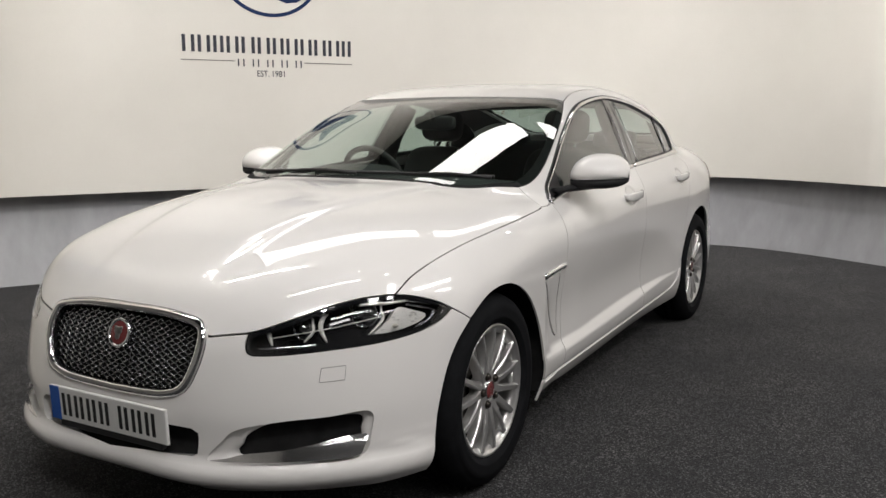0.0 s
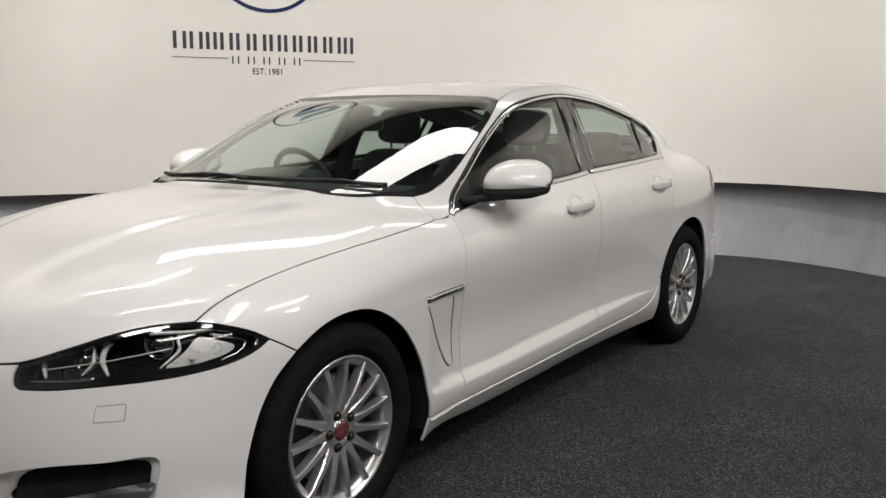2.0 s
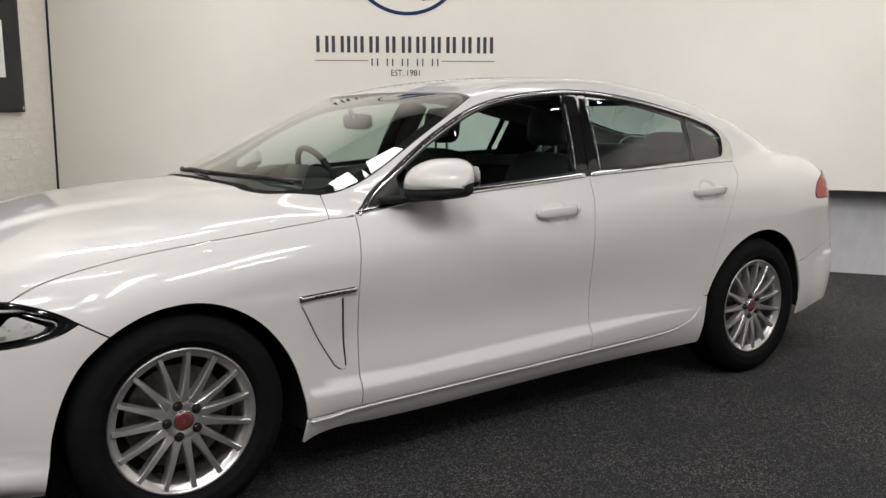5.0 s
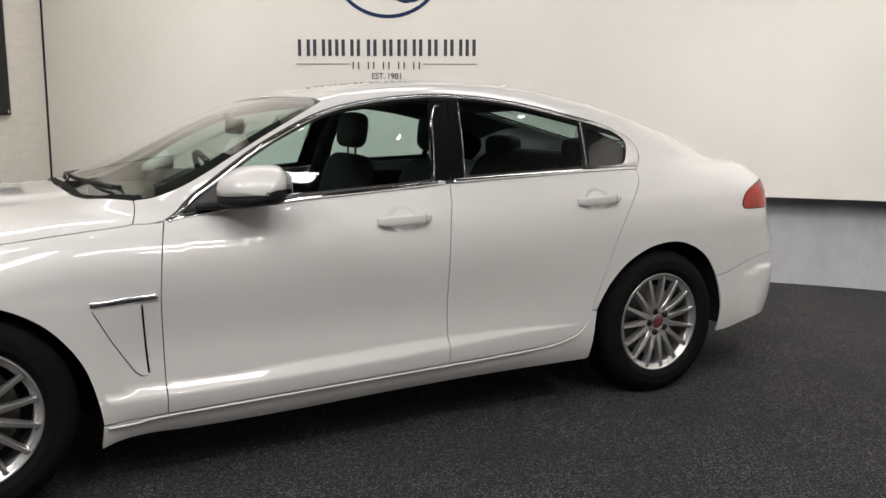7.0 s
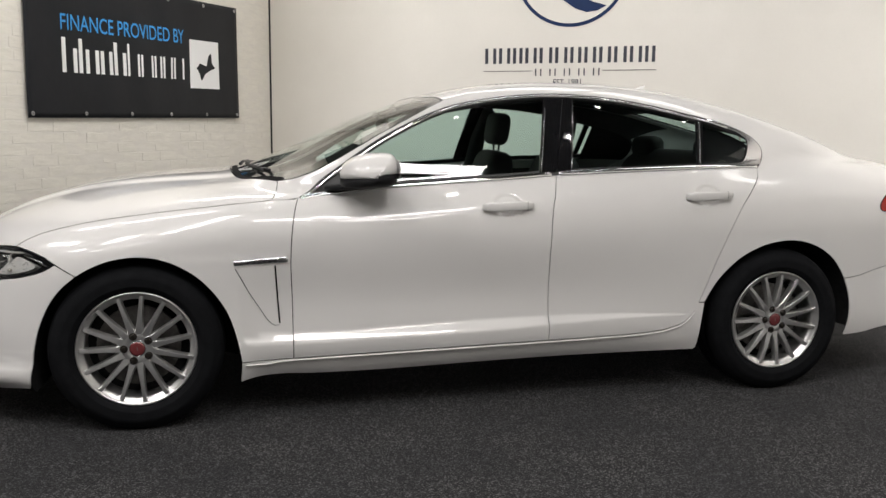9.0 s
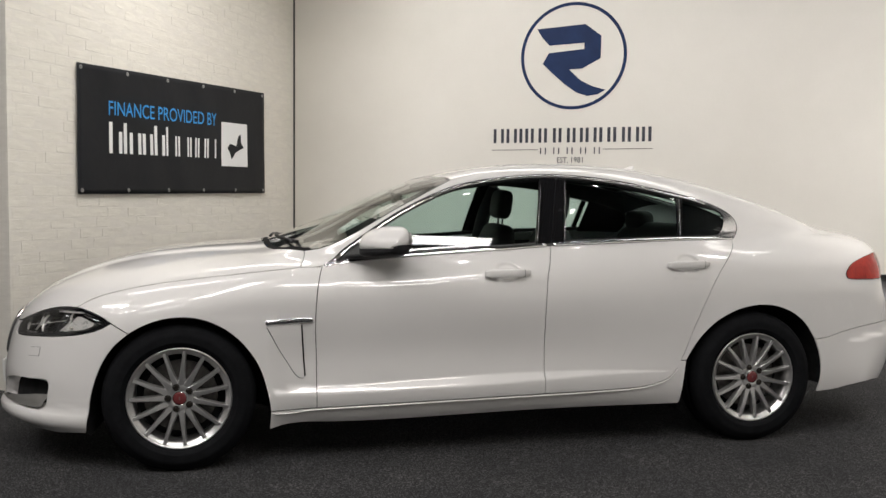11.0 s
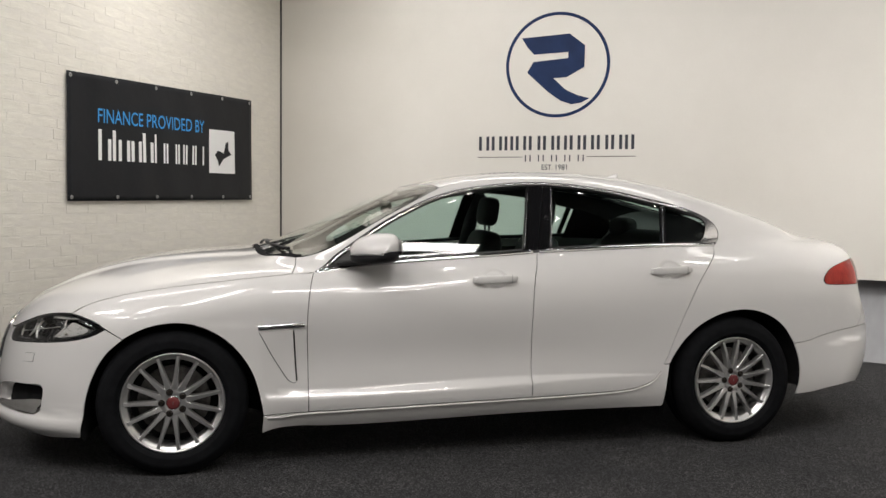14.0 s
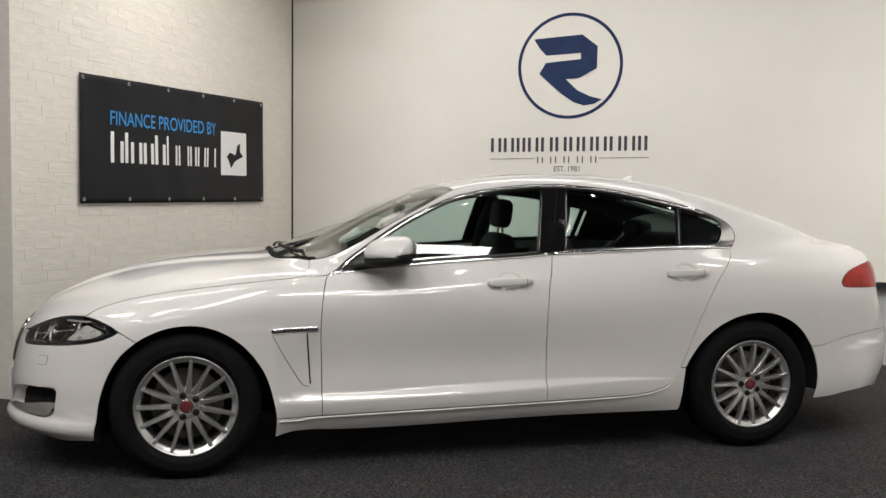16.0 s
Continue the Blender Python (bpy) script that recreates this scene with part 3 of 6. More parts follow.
ROOFFALL = spline([(0.3, 0.048), (0.8, 0.032), (1.2, 0.024), (1.8, 0.028), (2.5, 0.032), (3, 0.038), (3.5, 0.040)])


BULGE = spline([(-0.9, 0.20), (-0.5, 0.27), (0.0, 0.36), (0.45, 0.44)])


def crease(x, z):
    """How far the door's lower side lies in, above a flat facet that faces upwards."""
    q = np.clip(x, 0.40, 2.45)
    top, low = CREASE_TOP(q), CREASE_LOW(q)
    t = np.clip((z - low) / np.maximum(top - low, 0.004), -0.15, 1.15)
    ramp = np.where(t < 0.15, np.maximum(t + 0.15, 0) ** 2 / 0.6, np.where(t > 0.85, 1 - np.maximum(1.15 - t, 0) ** 2 / 0.6, t))
    fade = np.clip((0.78 - z) / 0.30, 0, 1)
    return 0.62 * (top - low) * ramp * fade * fade * (3 - 2 * fade)


def lip(x, z):
    """The front bumper's lower corner stands proud, under a facet that faces upwards."""
    t = np.clip((0.334 - 0.10 * (x + 0.6) - z) / 0.026, 0, 1)
    u = np.clip((z - 0.205) / 0.03, 0, 1)
    w = np.clip((-0.37 - x) / 0.16, 0, 1)
    return 0.030 * t * t * (3 - 2 * t) * (0.4 + 0.6 * u) * w * w * (3 - 2 * w)


def tail_lip(x, z):
    """The rear bumper stands proud below a rising line."""
    t = np.clip((0.522 + 0.13 * (x - 3.5) - z) / 0.030, 0, 1)
    w = np.clip((x - 3.46) / 0.20, 0, 1)
    return 0.014 * t * t * (3 - 2 * t) * w * w * (3 - 2 * w)


def dents(x, z):
    """The finger hollows behind the door handles."""
    d = 0.0
    for hx, hz in ((1.545, 0.902), (2.515, 0.937)):
        r = np.sqrt(((x - hx) / 0.070) ** 2 + ((z - hz) / 0.050) ** 2)
        t = np.clip((1.05 - r) / 0.38, 0, 1)
        d = d + 0.0145 * t * t * (3 - 2 * t)
    return d


def skin(p):
    """Below nought inside the car, about the distance to its skin outside."""
    x, y, z = p[..., 0], np.abs(p[..., 1]), p[..., 2]
    side = y - (WIDTH(x) - TUCK(z) * np.where(z < 0.7, FLARE(x), 1.0) - crease(x, z) - dents(x, z) + lip(x, z) + tail_lip(x, z))
    bulge = 0.015 / (1 + np.exp(np.clip((y - BULGE(x)) / 0.014, -30, 30))) * np.clip((x + 0.85) / 0.35, 0, 1) * (x < 0.6)
    top = (z - (HOOD(x) - HOODFALL(x) * (y / 0.75) ** np.where(x < 0.7, 3.4, 2.2) + bulge - 0.006)) * 0.93
    flat = np.clip(1 - (y / 0.38) ** 2, 0, 1)
    nose = (NOSE(z) + 0.295 * y ** 2 + 0.424 * y ** 4 + 0.030 * flat * flat * np.clip((0.78 - z) / 0.2, 0, 1) - x) * 0.86
    tail = (x - (TAIL(z) - 0.13 * y ** 2 - 0.30 * y ** 4)) * 0.9
    low = smax(smax(side, smax(nose, tail, 0.02), 0.12), top, 0.13)
    glass = (y - (GLASS(x) - 0.38 * (z - 1.0) - 0.32 * (z - 1.0) ** 2)) * 0.9
    roof = (z - (ROOF(x) - ROOFFALL(x) * (y / 0.62) ** 2.2)) * 0.93
    high = np.maximum(smax(glass, roof, 0.09), np.maximum(0.9 - z, np.maximum(0.1 - x, x - 3.75)))
    return smin(low, high, 0.045)


def cast(p, way, reach=2.6, steps=90):
    """From points p along the direction way to the skin; where a ray misses, its nearest place to the skin."""
    p = np.asarray(p, float)
    way = np.asarray(way, float)
    way = way / np.linalg.norm(way, axis=-1, keepdims=True)
    way = np.broadcast_to(way, p.shape)
    ds = np.linspace(0, reach, steps)
    lo = np.zeros(p.shape[:-1])
    hit = np.zeros(p.shape[:-1], bool)
    best = np.full(p.shape[:-1], 1e9)
    near = np.zeros(p.shape[:-1])
    for d in ds:
        v = skin(p + way * d)
        newhit = (v < 0) & ~hit
        hit |= newhit
        lo = np.where(~hit, d, lo)
        closer = (v < best) & ~hit
        best, near = np.where(closer, v, best), np.where(closer, d, near)
    hi = lo + reach / (steps - 1)
    for _ in range(22):
        mid = (lo + hi) / 2
        v = skin(p + way * mid[..., None])
        lo, hi = np.where(v > 0, mid, lo), np.where(v > 0, hi, mid)
    return p + way * np.where(hit, hi, near)[..., None]


def screen_skin(p):
    """The windscreen's own curve, without the round of the roof pillars."""
    x, y, z = p[..., 0], np.abs(p[..., 1]), p[..., 2]
    return z - (0.44 * x - 0.53 * np.maximum(x - 0.85, 0) ** 3 - 0.157 * y ** 2)


def screen_normals(p, e=0.004):
    g = np.stack([screen_skin(p + np.eye(3)[i] * e) - screen_skin(p - np.eye(3)[i] * e) for i in range(3)], -1)
    return g / np.linalg.norm(g, axis=-1, keepdims=True)


def normals(p, e=0.004):
    g = np.stack([skin(p + np.eye(3)[i] * e) - skin(p - np.eye(3)[i] * e) for i in range(3)], -1)
    return g / np.linalg.norm(g, axis=-1, keepdims=True)


# ---- panels: outlines on the skin, filled with a fine mesh that lies on it ----
def snap(p, steps=5):
    """The nearest place on the skin."""
    p = np.array(p, float)
    for _ in range(steps):
        p = p - normals(p) * skin(p)[..., None]
    return p


def glide(pts, closed=False, step=0.018):
    """A smooth curve (Catmull-Rom) through points, at even small steps."""
    q = np.array(pts, float)
    n = len(q)
    out = []
    for i in range(n if closed else n - 1):
        if closed:
            p0, p1, p2, p3 = q[(i - 1) % n], q[i], q[(i + 1) % n], q[(i + 2) % n]
        else:
            p0, p1, p2, p3 = q[max(i - 1, 0)], q[i], q[i + 1], q[min(i + 2, n - 1)]
        k = max(1, int(math.ceil(np.linalg.norm(p2 - p1) / step)))
        for j in range(k):
            t = j / k
            out.append(0.5 * (2 * p1 + (p2 - p0) * t + (2 * p0 - 5 * p1 + 4 * p2 - p3) * t * t + (3 * p1 - p0 - 3 * p2 + p3) * t ** 3))
    if not closed:
        out.append(q[-1])
    return np.array(out)


def on_side(pts):
    """(x, z) points cast sideways on to the skin."""
    return cast(np.array([(x, 1.4, z) for x, z in pts], float), (0, -1, 0), 1.4, 120)


HALF = math.sqrt(0.5)


def flat_of(p, mode):
    p = np.asarray(p, float)
    x, y, z = p[..., 0], p[..., 1], p[..., 2]
    if mode == "diag":
        return np.stack([x, (z - y) * HALF], -1)
    if mode == "top":
        return np.stack([x, y], -1)
    if mode == "nose":
        return np.stack([np.arctan2(y, 0.15 - x) * 0.8, z], -1)
    return np.stack([np.arctan2(y, x - 3.1) * 0.8, z], -1)


def lift(q, mode):
    """From the flat back on to the skin."""
    u, v = q[..., 0], q[..., 1]
    o = 0 * u
    if mode == "diag":
        base = np.stack([u, -v * HALF, v * HALF], -1) + np.array([0, HALF, HALF]) * 2.3
        return cast(base, (0, -1, -1), 2.3, 110)
    if mode == "top":
        return cast(np.stack([u, v, o + 1.7], -1), (0, 0, -1), 1.6, 110)
    a = u / 0.8
    if mode == "nose":
        way = np.stack([-np.cos(a), np.sin(a), o], -1)
        return cast(np.stack([o + 0.15, o, v], -1) + way * 1.35, -way, 1.3, 110)
    way = np.stack([np.cos(a), np.sin(a), o], -1)
    return cast(np.stack([o + 3.1, o, v], -1) + way * 1.25, -way, 1.2, 110)


def inside(pts, loop):
    """Which points lie within a closed outline."""
    x, y = pts[:, 0], pts[:, 1]
    a, b = loop, np.roll(loop, -1, 0)
    c = np.zeros(len(pts), bool)
    for (x0, y0), (x1, y1) in zip(a, b):
        if y0 == y1:
            continue
        c ^= ((y0 > y) != (y1 > y)) & (x < (x1 - x0) * (y - y0) / (y1 - y0) + x0)
    return c


def from_edge(pts, loop):
    d = np.full(len(pts), 9.0)
    for a, b in zip(loop, np.roll(loop, -1, 0)):
        e = b - a
        t = np.clip(((pts - a) @ e) / max(e @ e, 1e-12), 0, 1)
        d = np.minimum(d, np.linalg.norm(pts - a - t[:, None] * e, axis=1))
    return d


def shrink(loop, by):
    """An outline moved inwards."""
    area = 0.5 * np.sum(loop[:, 0] * np.roll(loop[:, 1], -1) - np.roll(loop[:, 0], -1) * loop[:, 1])
    prev, nxt = np.roll(loop, 1, 0), np.roll(loop, -1, 0)
    e1, e2 = loop - prev, nxt - loop
    e1 = e1 / np.maximum(np.linalg.norm(e1, axis=1, keepdims=True), 1e-9)
    e2 = e2 / np.maximum(np.linalg.norm(e2, axis=1, keepdims=True), 1e-9)
    n1, n2 = np.stack([-e1[:, 1], e1[:, 0]], 1), np.stack([-e2[:, 1], e2[:, 0]], 1)
    n = n1 + n2
    n = n / np.maximum(np.linalg.norm(n, axis=1, keepdims=True), 1e-6)
    k = by / np.clip((n * n1).sum(1, keepdims=True), 0.5, 1)
    return loop + n * k * np.sign(area)


def clean(loop, least=0.004):
    keep = [loop[0]]
    for p in loop[1:]:
        if np.linalg.norm(p - keep[-1]) > least:
            keep.append(p)
    if np.linalg.norm(keep[0] - keep[-1]) < least:
        keep.pop()
    return np.array(keep)


def panel(name, loops, mode, mat, parent, grid=0.03, gap=0.002, raised=0.0, flange=0.014, sides=(-1, 1), label="", extra=(), rim=None, lean=None, facing=None, fine=None):
    """Fill the outlines (the first the outer one, the rest holes) with a sheet on the skin, its rim turned inwards. One object a side."""
    flats = []
    for i, loop in enumerate(loops):
        f = clean(flat_of(loop, mode))
        flats.append(clean(shrink(f, gap if i == 0 else -gap), 0.002))
    lo, hi = flats[0].min(0), flats[0].max(0)
    us, vs = np.arange(lo[0], hi[0], grid), np.arange(lo[1], hi[1], grid)
    g = np.stack(np.meshgrid(us, vs, indexing="ij"), -1).reshape(-1, 2)
    if fine:
        e = np.stack(np.meshgrid(np.arange(lo[0], hi[0], 0.022), np.arange(fine[0], fine[1], 0.006), indexing="ij"), -1).reshape(-1, 2)
        g = np.vstack([g[(g[:, 1] < fine[0] - 0.005) | (g[:, 1] > fine[1] + 0.005)], e])
    for (cx, cy, r) in extra:
        k = np.arange(-r, r, 0.0065)
        e = np.stack(np.meshgrid(k, k, indexing="ij"), -1).reshape(-1, 2) + np.array([cx, cy])
        g = np.vstack([g[~((np.abs(g[:, 0] - cx) < r) & (np.abs(g[:, 1] - cy) < r))], e])
    ok = inside(g, flats[0]) & (from_edge(g, flats[0]) > (0.45 * grid if not len(extra) and not fine else 0.006))
    for h in flats[1:]:
        ok &= ~inside(g, h) & (from_edge(g, h) > 0.45 * grid)
    g = g[ok]
    pts, edges, rims = [], [], []
    for f in flats:
        s = len(pts)
        pts += [Vector(p) for p in f]
        edges += [(s + i, s + (i + 1) % len(f)) for i in range(len(f))]
        rims.append((s, len(f)))
    pts += [Vector(p) for p in g]
    rv, _, rf, ov, _, _ = geometry.delaunay_2d_cdt(pts, edges, [], 0, 1e-7)
    flat = np.array([tuple(p) for p in rv])
    tris = np.array([f for f in rf if len(f) == 3])
    mid = flat[tris].mean(1)
    keep = inside(mid, flats[0])
    for h in flats[1:]:
        keep &= ~inside(mid, h)
    tris = tris[keep]
    where = {}
    for i, src in enumerate(ov):
        for o in src:
            where[o] = i
    p = lift(flat, mode)
    n = normals(p)
    p = p + n * raised
    if facing:
        n = facing(p)
    if lean:
        z0, d0, z1, d1 = lean
        k = np.clip((p[:, 2] - z0) / (z1 - z0), 0, 1)
        p = p + n * (d0 + (d1 - d0) * k + 0.02 * k * (1 - k))[:, None]
    # outward facing
    t = tris
    fn = np.cross(p[t[:, 1]] - p[t[:, 0]], p[t[:, 2]] - p[t[:, 0]])
    flip = (fn * n[t[:, 0]]).sum(1) < 0
    t[flip] = t[flip][:, ::-1]
    verts, norms, faces = [p], [n], [tuple(x) for x in t]
    total = len(p)
    if flange:
        for which, ((s, c), f) in enumerate(zip(rims, flats)):
            deep = flange if which == 0 or rim is None else rim
            ids = [where[s + i] for i in range(c) if (s + i) in where]
            a, na = p[ids], n[ids]
            along = np.roll(a, -1, 0) - np.roll(a, 1, 0)
            out = np.cross(along, na)
            out /= np.maximum(np.linalg.norm(out, axis=1, keepdims=True), 1e-9)
            probe = flat_of(a + out * 0.004, mode)
            inward = inside(probe, flats[0])
            for h in flats[1:]:
                inward &= ~inside(probe, h)
            if inward.mean() > 0.5:
                out = -out
            c = len(ids)
            verts += [a, a - na * deep]
            norms += [out, out]
            for i in range(c):
                j = (i + 1) % c
                quad = (total + i, total + j, total + c + j, total + c + i)
                q = np.array([a[i], a[j], (a - na * deep)[j]])
                if np.dot(np.cross(q[1] - q[0], q[2] - q[0]), out[i]) < 0:
                    quad = quad[::-1]
                faces.append(quad)
            total += 2 * c
    v, nn = np.vstack(verts), np.vstack(norms)
    made = []
    for s in sides:
        k = np.array([1, s, 1])
        me = bpy.data.meshes.new(name)
        me.from_pydata((v * k).tolist(), [], [f if s > 0 else f[::-1] for f in faces])
        me.shade_smooth()
        if not lean:
            me.normals_split_custom_set_from_vertices((nn * k).tolist())
        me.materials.append(mat)
        ob = new(name, me)
        ob.parent = parent
        if label:
            tagged(ob, label)
        made.append(ob)
    return made


def mirrored(half):
    """A closed outline over the middle of the car from its half: points from the middle at one end to the middle at the other."""
    h = np.array(half, float)
    back = h[::-1] * np.array([1, -1, 1])
    if abs(h[0][1]) < 1e-3:
        back = back[:-1]
    if abs(h[-1][1]) < 1e-3:
        back = back[1:]
    return np.vstack([h, back])


def ribbon(name, line, width, height, mat, parent, sides=(-1, 1), label="", raised=0.0, closed=False, tilt=0.0):
    """A moulding that lies on the skin along a line: half-round in section."""
    p = snap(line)
    n = normals(p)
    al = np.roll(p, -1, 0) - np.roll(p, 1, 0)
    if not closed:
        al[0], al[-1] = p[1] - p[0], p[-1] - p[-2]
    al /= np.maximum(np.linalg.norm(al, axis=1, keepdims=True), 1e-9)
    across = np.cross(n, al)
    w = np.broadcast_to(np.asarray(width, float), (len(p),))
    sec = [(-0.5, -0.3), (-0.5, 0.35), (-0.36, 0.8), (0.0, 1.0), (0.36, 0.8), (0.5, 0.35), (0.5, -0.3)]
    rows = [p + across * (w * a)[:, None] + n * (raised + height * b) for a, b in sec]
    m, c = len(p), len(sec)
    v = np.stack(rows, 1).reshape(-1, 3)
    faces = []
    for i in range(m if closed else m - 1):
        for j in range(c - 1):
            a, b = i * c + j, ((i + 1) % m) * c + j
            faces.append((a, b, b + 1, a + 1))
    if not closed:
        faces += [tuple(range(c)), tuple(range((m - 1) * c, m * c))[::-1]]
    made = []
    for s in sides:
        bm = bmesh.new()
        vs = [bm.verts.new(q * np.array([1, s, 1])) for q in v]
        for f in faces:
            bm.faces.new([vs[k] for k in f])
        bmesh.ops.recalc_face_normals(bm, faces=bm.faces)
        made.append(part(name, bm, mat, parent, label, True))
    return made


def beside(line, mode, by):
    """A line moved sideways on the skin."""
    f = flat_of(line, mode)
    t = np.gradient(f, axis=0)
    t /= np.maximum(np.linalg.norm(t, axis=1, keepdims=True), 1e-9)
    return lift(f + np.stack([t[:, 1], -t[:, 0]], 1) * by, mode)


# ---- the car: outlines of its panels, for the half y > 0 ----
V = lambda *pts: np.array(pts, float)
GRILLE = V((-0.80, 0.0, 0.713), (-0.797, 0.12, 0.711), (-0.795, 0.21, 0.705), (-0.793, 0.30, 0.688), (-0.799, 0.336, 0.664), (-0.825, 0.348, 0.615), (-0.847, 0.336, 0.55), (-0.869, 0.304, 0.489), (-0.887, 0.238, 0.463), (-0.901, 0.136, 0.455), (-0.908, 0.0, 0.452))
NOSE_LINE = V((-0.811, 0.347, 0.646), (-0.787, 0.41, 0.652), (-0.763, 0.466, 0.658))
LAMP_TOP = V((-0.763, 0.466, 0.658), (-0.735, 0.509, 0.671), (-0.676, 0.58, 0.699), (-0.608, 0.646, 0.727), (-0.535, 0.711, 0.746), (-0.455, 0.780, 0.753))
LAMP_TIP = V((-0.455, 0.780, 0.753), (-0.414, 0.813, 0.746), (-0.344, 0.863, 0.721), (-0.294, 0.891, 0.690))
LAMP_LOW = V((-0.294, 0.891, 0.690), (-0.346, 0.876, 0.660), (-0.425, 0.844, 0.637), (-0.535, 0.776, 0.620), (-0.649, 0.673, 0.609), (-0.735, 0.566, 0.600), (-0.777, 0.490, 0.598))
LAMP_IN = V((-0.777, 0.490, 0.598), (-0.783, 0.472, 0.607), (-0.775, 0.464, 0.635), (-0.763, 0.466, 0.658))
SHUT = V((-0.455, 0.780, 0.753), (-0.38, 0.789, 0.797), (-0.28, 0.803, 0.833), (-0.12, 0.818, 0.867), (0.07, 0.834, 0.892), (0.30, 0.849, 0.915), (0.48, 0.846, 0.932), (0.545, 0.836, 0.939))
COWL_CUT = V((0.545, 0.836, 0.939), (0.562, 0.78, 0.978), (0.571, 0.717, 1.003))
COWL = V((0.571, 0.717, 1.003), (0.50, 0.66, 1.002), (0.429, 0.572, 1.003), (0.395, 0.45, 1.01), (0.381, 0.318, 1.015), (0.376, 0.16, 1.018), (0.375, 0.0, 1.02))
BASE_A = V((0.545, 0.836, 0.939), (0.60, 0.838, 0.94), (0.653, 0.832, 0.941))
SCREEN_SIDE = V((0.571, 0.717, 1.003), (0.636, 0.731, 1.012), (0.72, 0.737, 1.042), (0.81, 0.731, 1.086), (0.90, 0.719, 1.138), (1.014, 0.697, 1.202), (1.14, 0.668, 1.268), (1.24, 0.636, 1.318), (1.318, 0.608, 1.358))
SCREEN_TOP = V((1.318, 0.608, 1.358), (1.29, 0.5, 1.37), (1.276, 0.3, 1.38), (1.272, 0.0, 1.384))
GUTTER = V((1.318, 0.608, 1.358), (1.483, 0.583, 1.398), (1.749, 0.572, 1.427), (2.0, 0.574, 1.434), (2.25, 0.575, 1.42), (2.5, 0.570, 1.39), (2.74, 0.555, 1.345))
REAR_TOP = V((2.74, 0.555, 1.345), (2.785, 0.4, 1.36), (2.80, 0.2, 1.367), (2.805, 0.0, 1.37))
REAR_SIDE = V((2.74, 0.555, 1.345), (2.9, 0.552, 1.30), (3.05, 0.54, 1.255), (3.2, 0.518, 1.21), (3.33, 0.485, 1.165), (3.41, 0.45, 1.14))
REAR_LOW = V((3.41, 0.45, 1.14), (3.45, 0.3, 1.14), (3.47, 0.0, 1.14))
BOOT_SIDE = V((3.41, 0.45, 1.14), (3.44, 0.56, 1.12), (3.52, 0.615, 1.10), (3.68, 0.625, 1.08), (3.84, 0.605, 1.06))
BOOT_END = V((3.84, 0.605, 1.06), (3.90, 0.4, 1.07), (3.925, 0.0, 1.075))
DOOR_F = on_side([(0.653, 0.941), (0.636, 0.896), (0.620, 0.805), (0.613, 0.671), (0.618, 0.504), (0.620, 0.272)])
DOOR_M = on_side([(1.790, 1.029), (1.772, 0.95), (1.752, 0.873), (1.742, 0.702), (1.743, 0.524), (1.744, 0.295)])
DOOR_R = on_side([(2.827, 1.062), (2.79, 1.005), (2.679, 0.878), (2.579, 0.686), (2.497, 0.49), (2.455, 0.405)])
DOOR_LOW_R = on_side([(2.455, 0.405), (2.42, 0.365), (2.364, 0.337), (2.236, 0.312), (1.954, 0.300), (1.744, 0.295)])
DOOR_LOW_F = on_side([(1.744, 0.295), (1.2, 0.284), (0.620, 0.272)])
BELT = V((0.657, 0.822, 0.945), (0.859, 0.804, 0.963), (1.086, 0.812, 0.982), (1.547, 0.823, 1.012), (1.790, 0.820, 1.029), (2.281, 0.811, 1.049), (2.828, 0.768, 1.063))
RAIL = V((0.657, 0.822, 0.947), (0.74, 0.775, 1.005), (0.826, 0.749, 1.060), (0.992, 0.716, 1.170), (1.132, 0.688, 1.245), (1.277, 0.659, 1.308), (1.422, 0.641, 1.348), (1.660, 0.627, 1.382), (1.895, 0.624, 1.392), (2.195, 0.645, 1.366), (2.496, 0.672, 1.308), (2.654, 0.677, 1.272), (2.781, 0.684, 1.228), (2.852, 0.694, 1.187), (2.879, 0.710, 1.140), (2.866, 0.735, 1.095), (2.828, 0.768, 1.063))
ARCH_F = on_side([(0.409, 0.265), (0.396, 0.345), (0.366, 0.452), (0.325, 0.53), (0.267, 0.602), (0.206, 0.652), (0.141, 0.687), (0.08, 0.706), (0.016, 0.713), (-0.05, 0.708), (-0.107, 0.695), (-0.165, 0.671), (-0.215, 0.642)])
ARCH_F2 = on_side([(-0.215, 0.642), (-0.28, 0.585), (-0.325, 0.52), (-0.358, 0.445), (-0.381, 0.36), (-0.392, 0.28), (-0.405, 0.195)])
ARCH_R = on_side([(2.505, 0.444), (2.545, 0.51), (2.60, 0.578), (2.68, 0.646), (2.776, 0.694), (2.86, 0.716), (2.943, 0.722), (3.03, 0.710), (3.122, 0.673), (3.20, 0.614), (3.262, 0.53)])
ARCH_R2 = on_side([(3.262, 0.53), (3.292, 0.46), (3.308, 0.385), (3.305, 0.31), (3.288, 0.245)])
SILL_LOW = on_side([(2.481, 0.212), (1.659, 0.190), (1.076, 0.180), (0.70, 0.184), (0.56, 0.192), (0.48, 0.190), (0.43, 0.180), (0.403, 0.172)])
CHIN = V((-0.405, 0.85, 0.195), (-0.497, 0.80, 0.20), (-0.636, 0.69, 0.203), (-0.764, 0.51, 0.203), (-0.82, 0.27, 0.195), (-0.84, 0.0, 0.19))
SEAM_R = V((3.262, 0.876, 0.53), (3.36, 0.862, 0.54), (3.445, 0.846, 0.56), (3.60, 0.80, 0.585), (3.74, 0.75, 0.60))
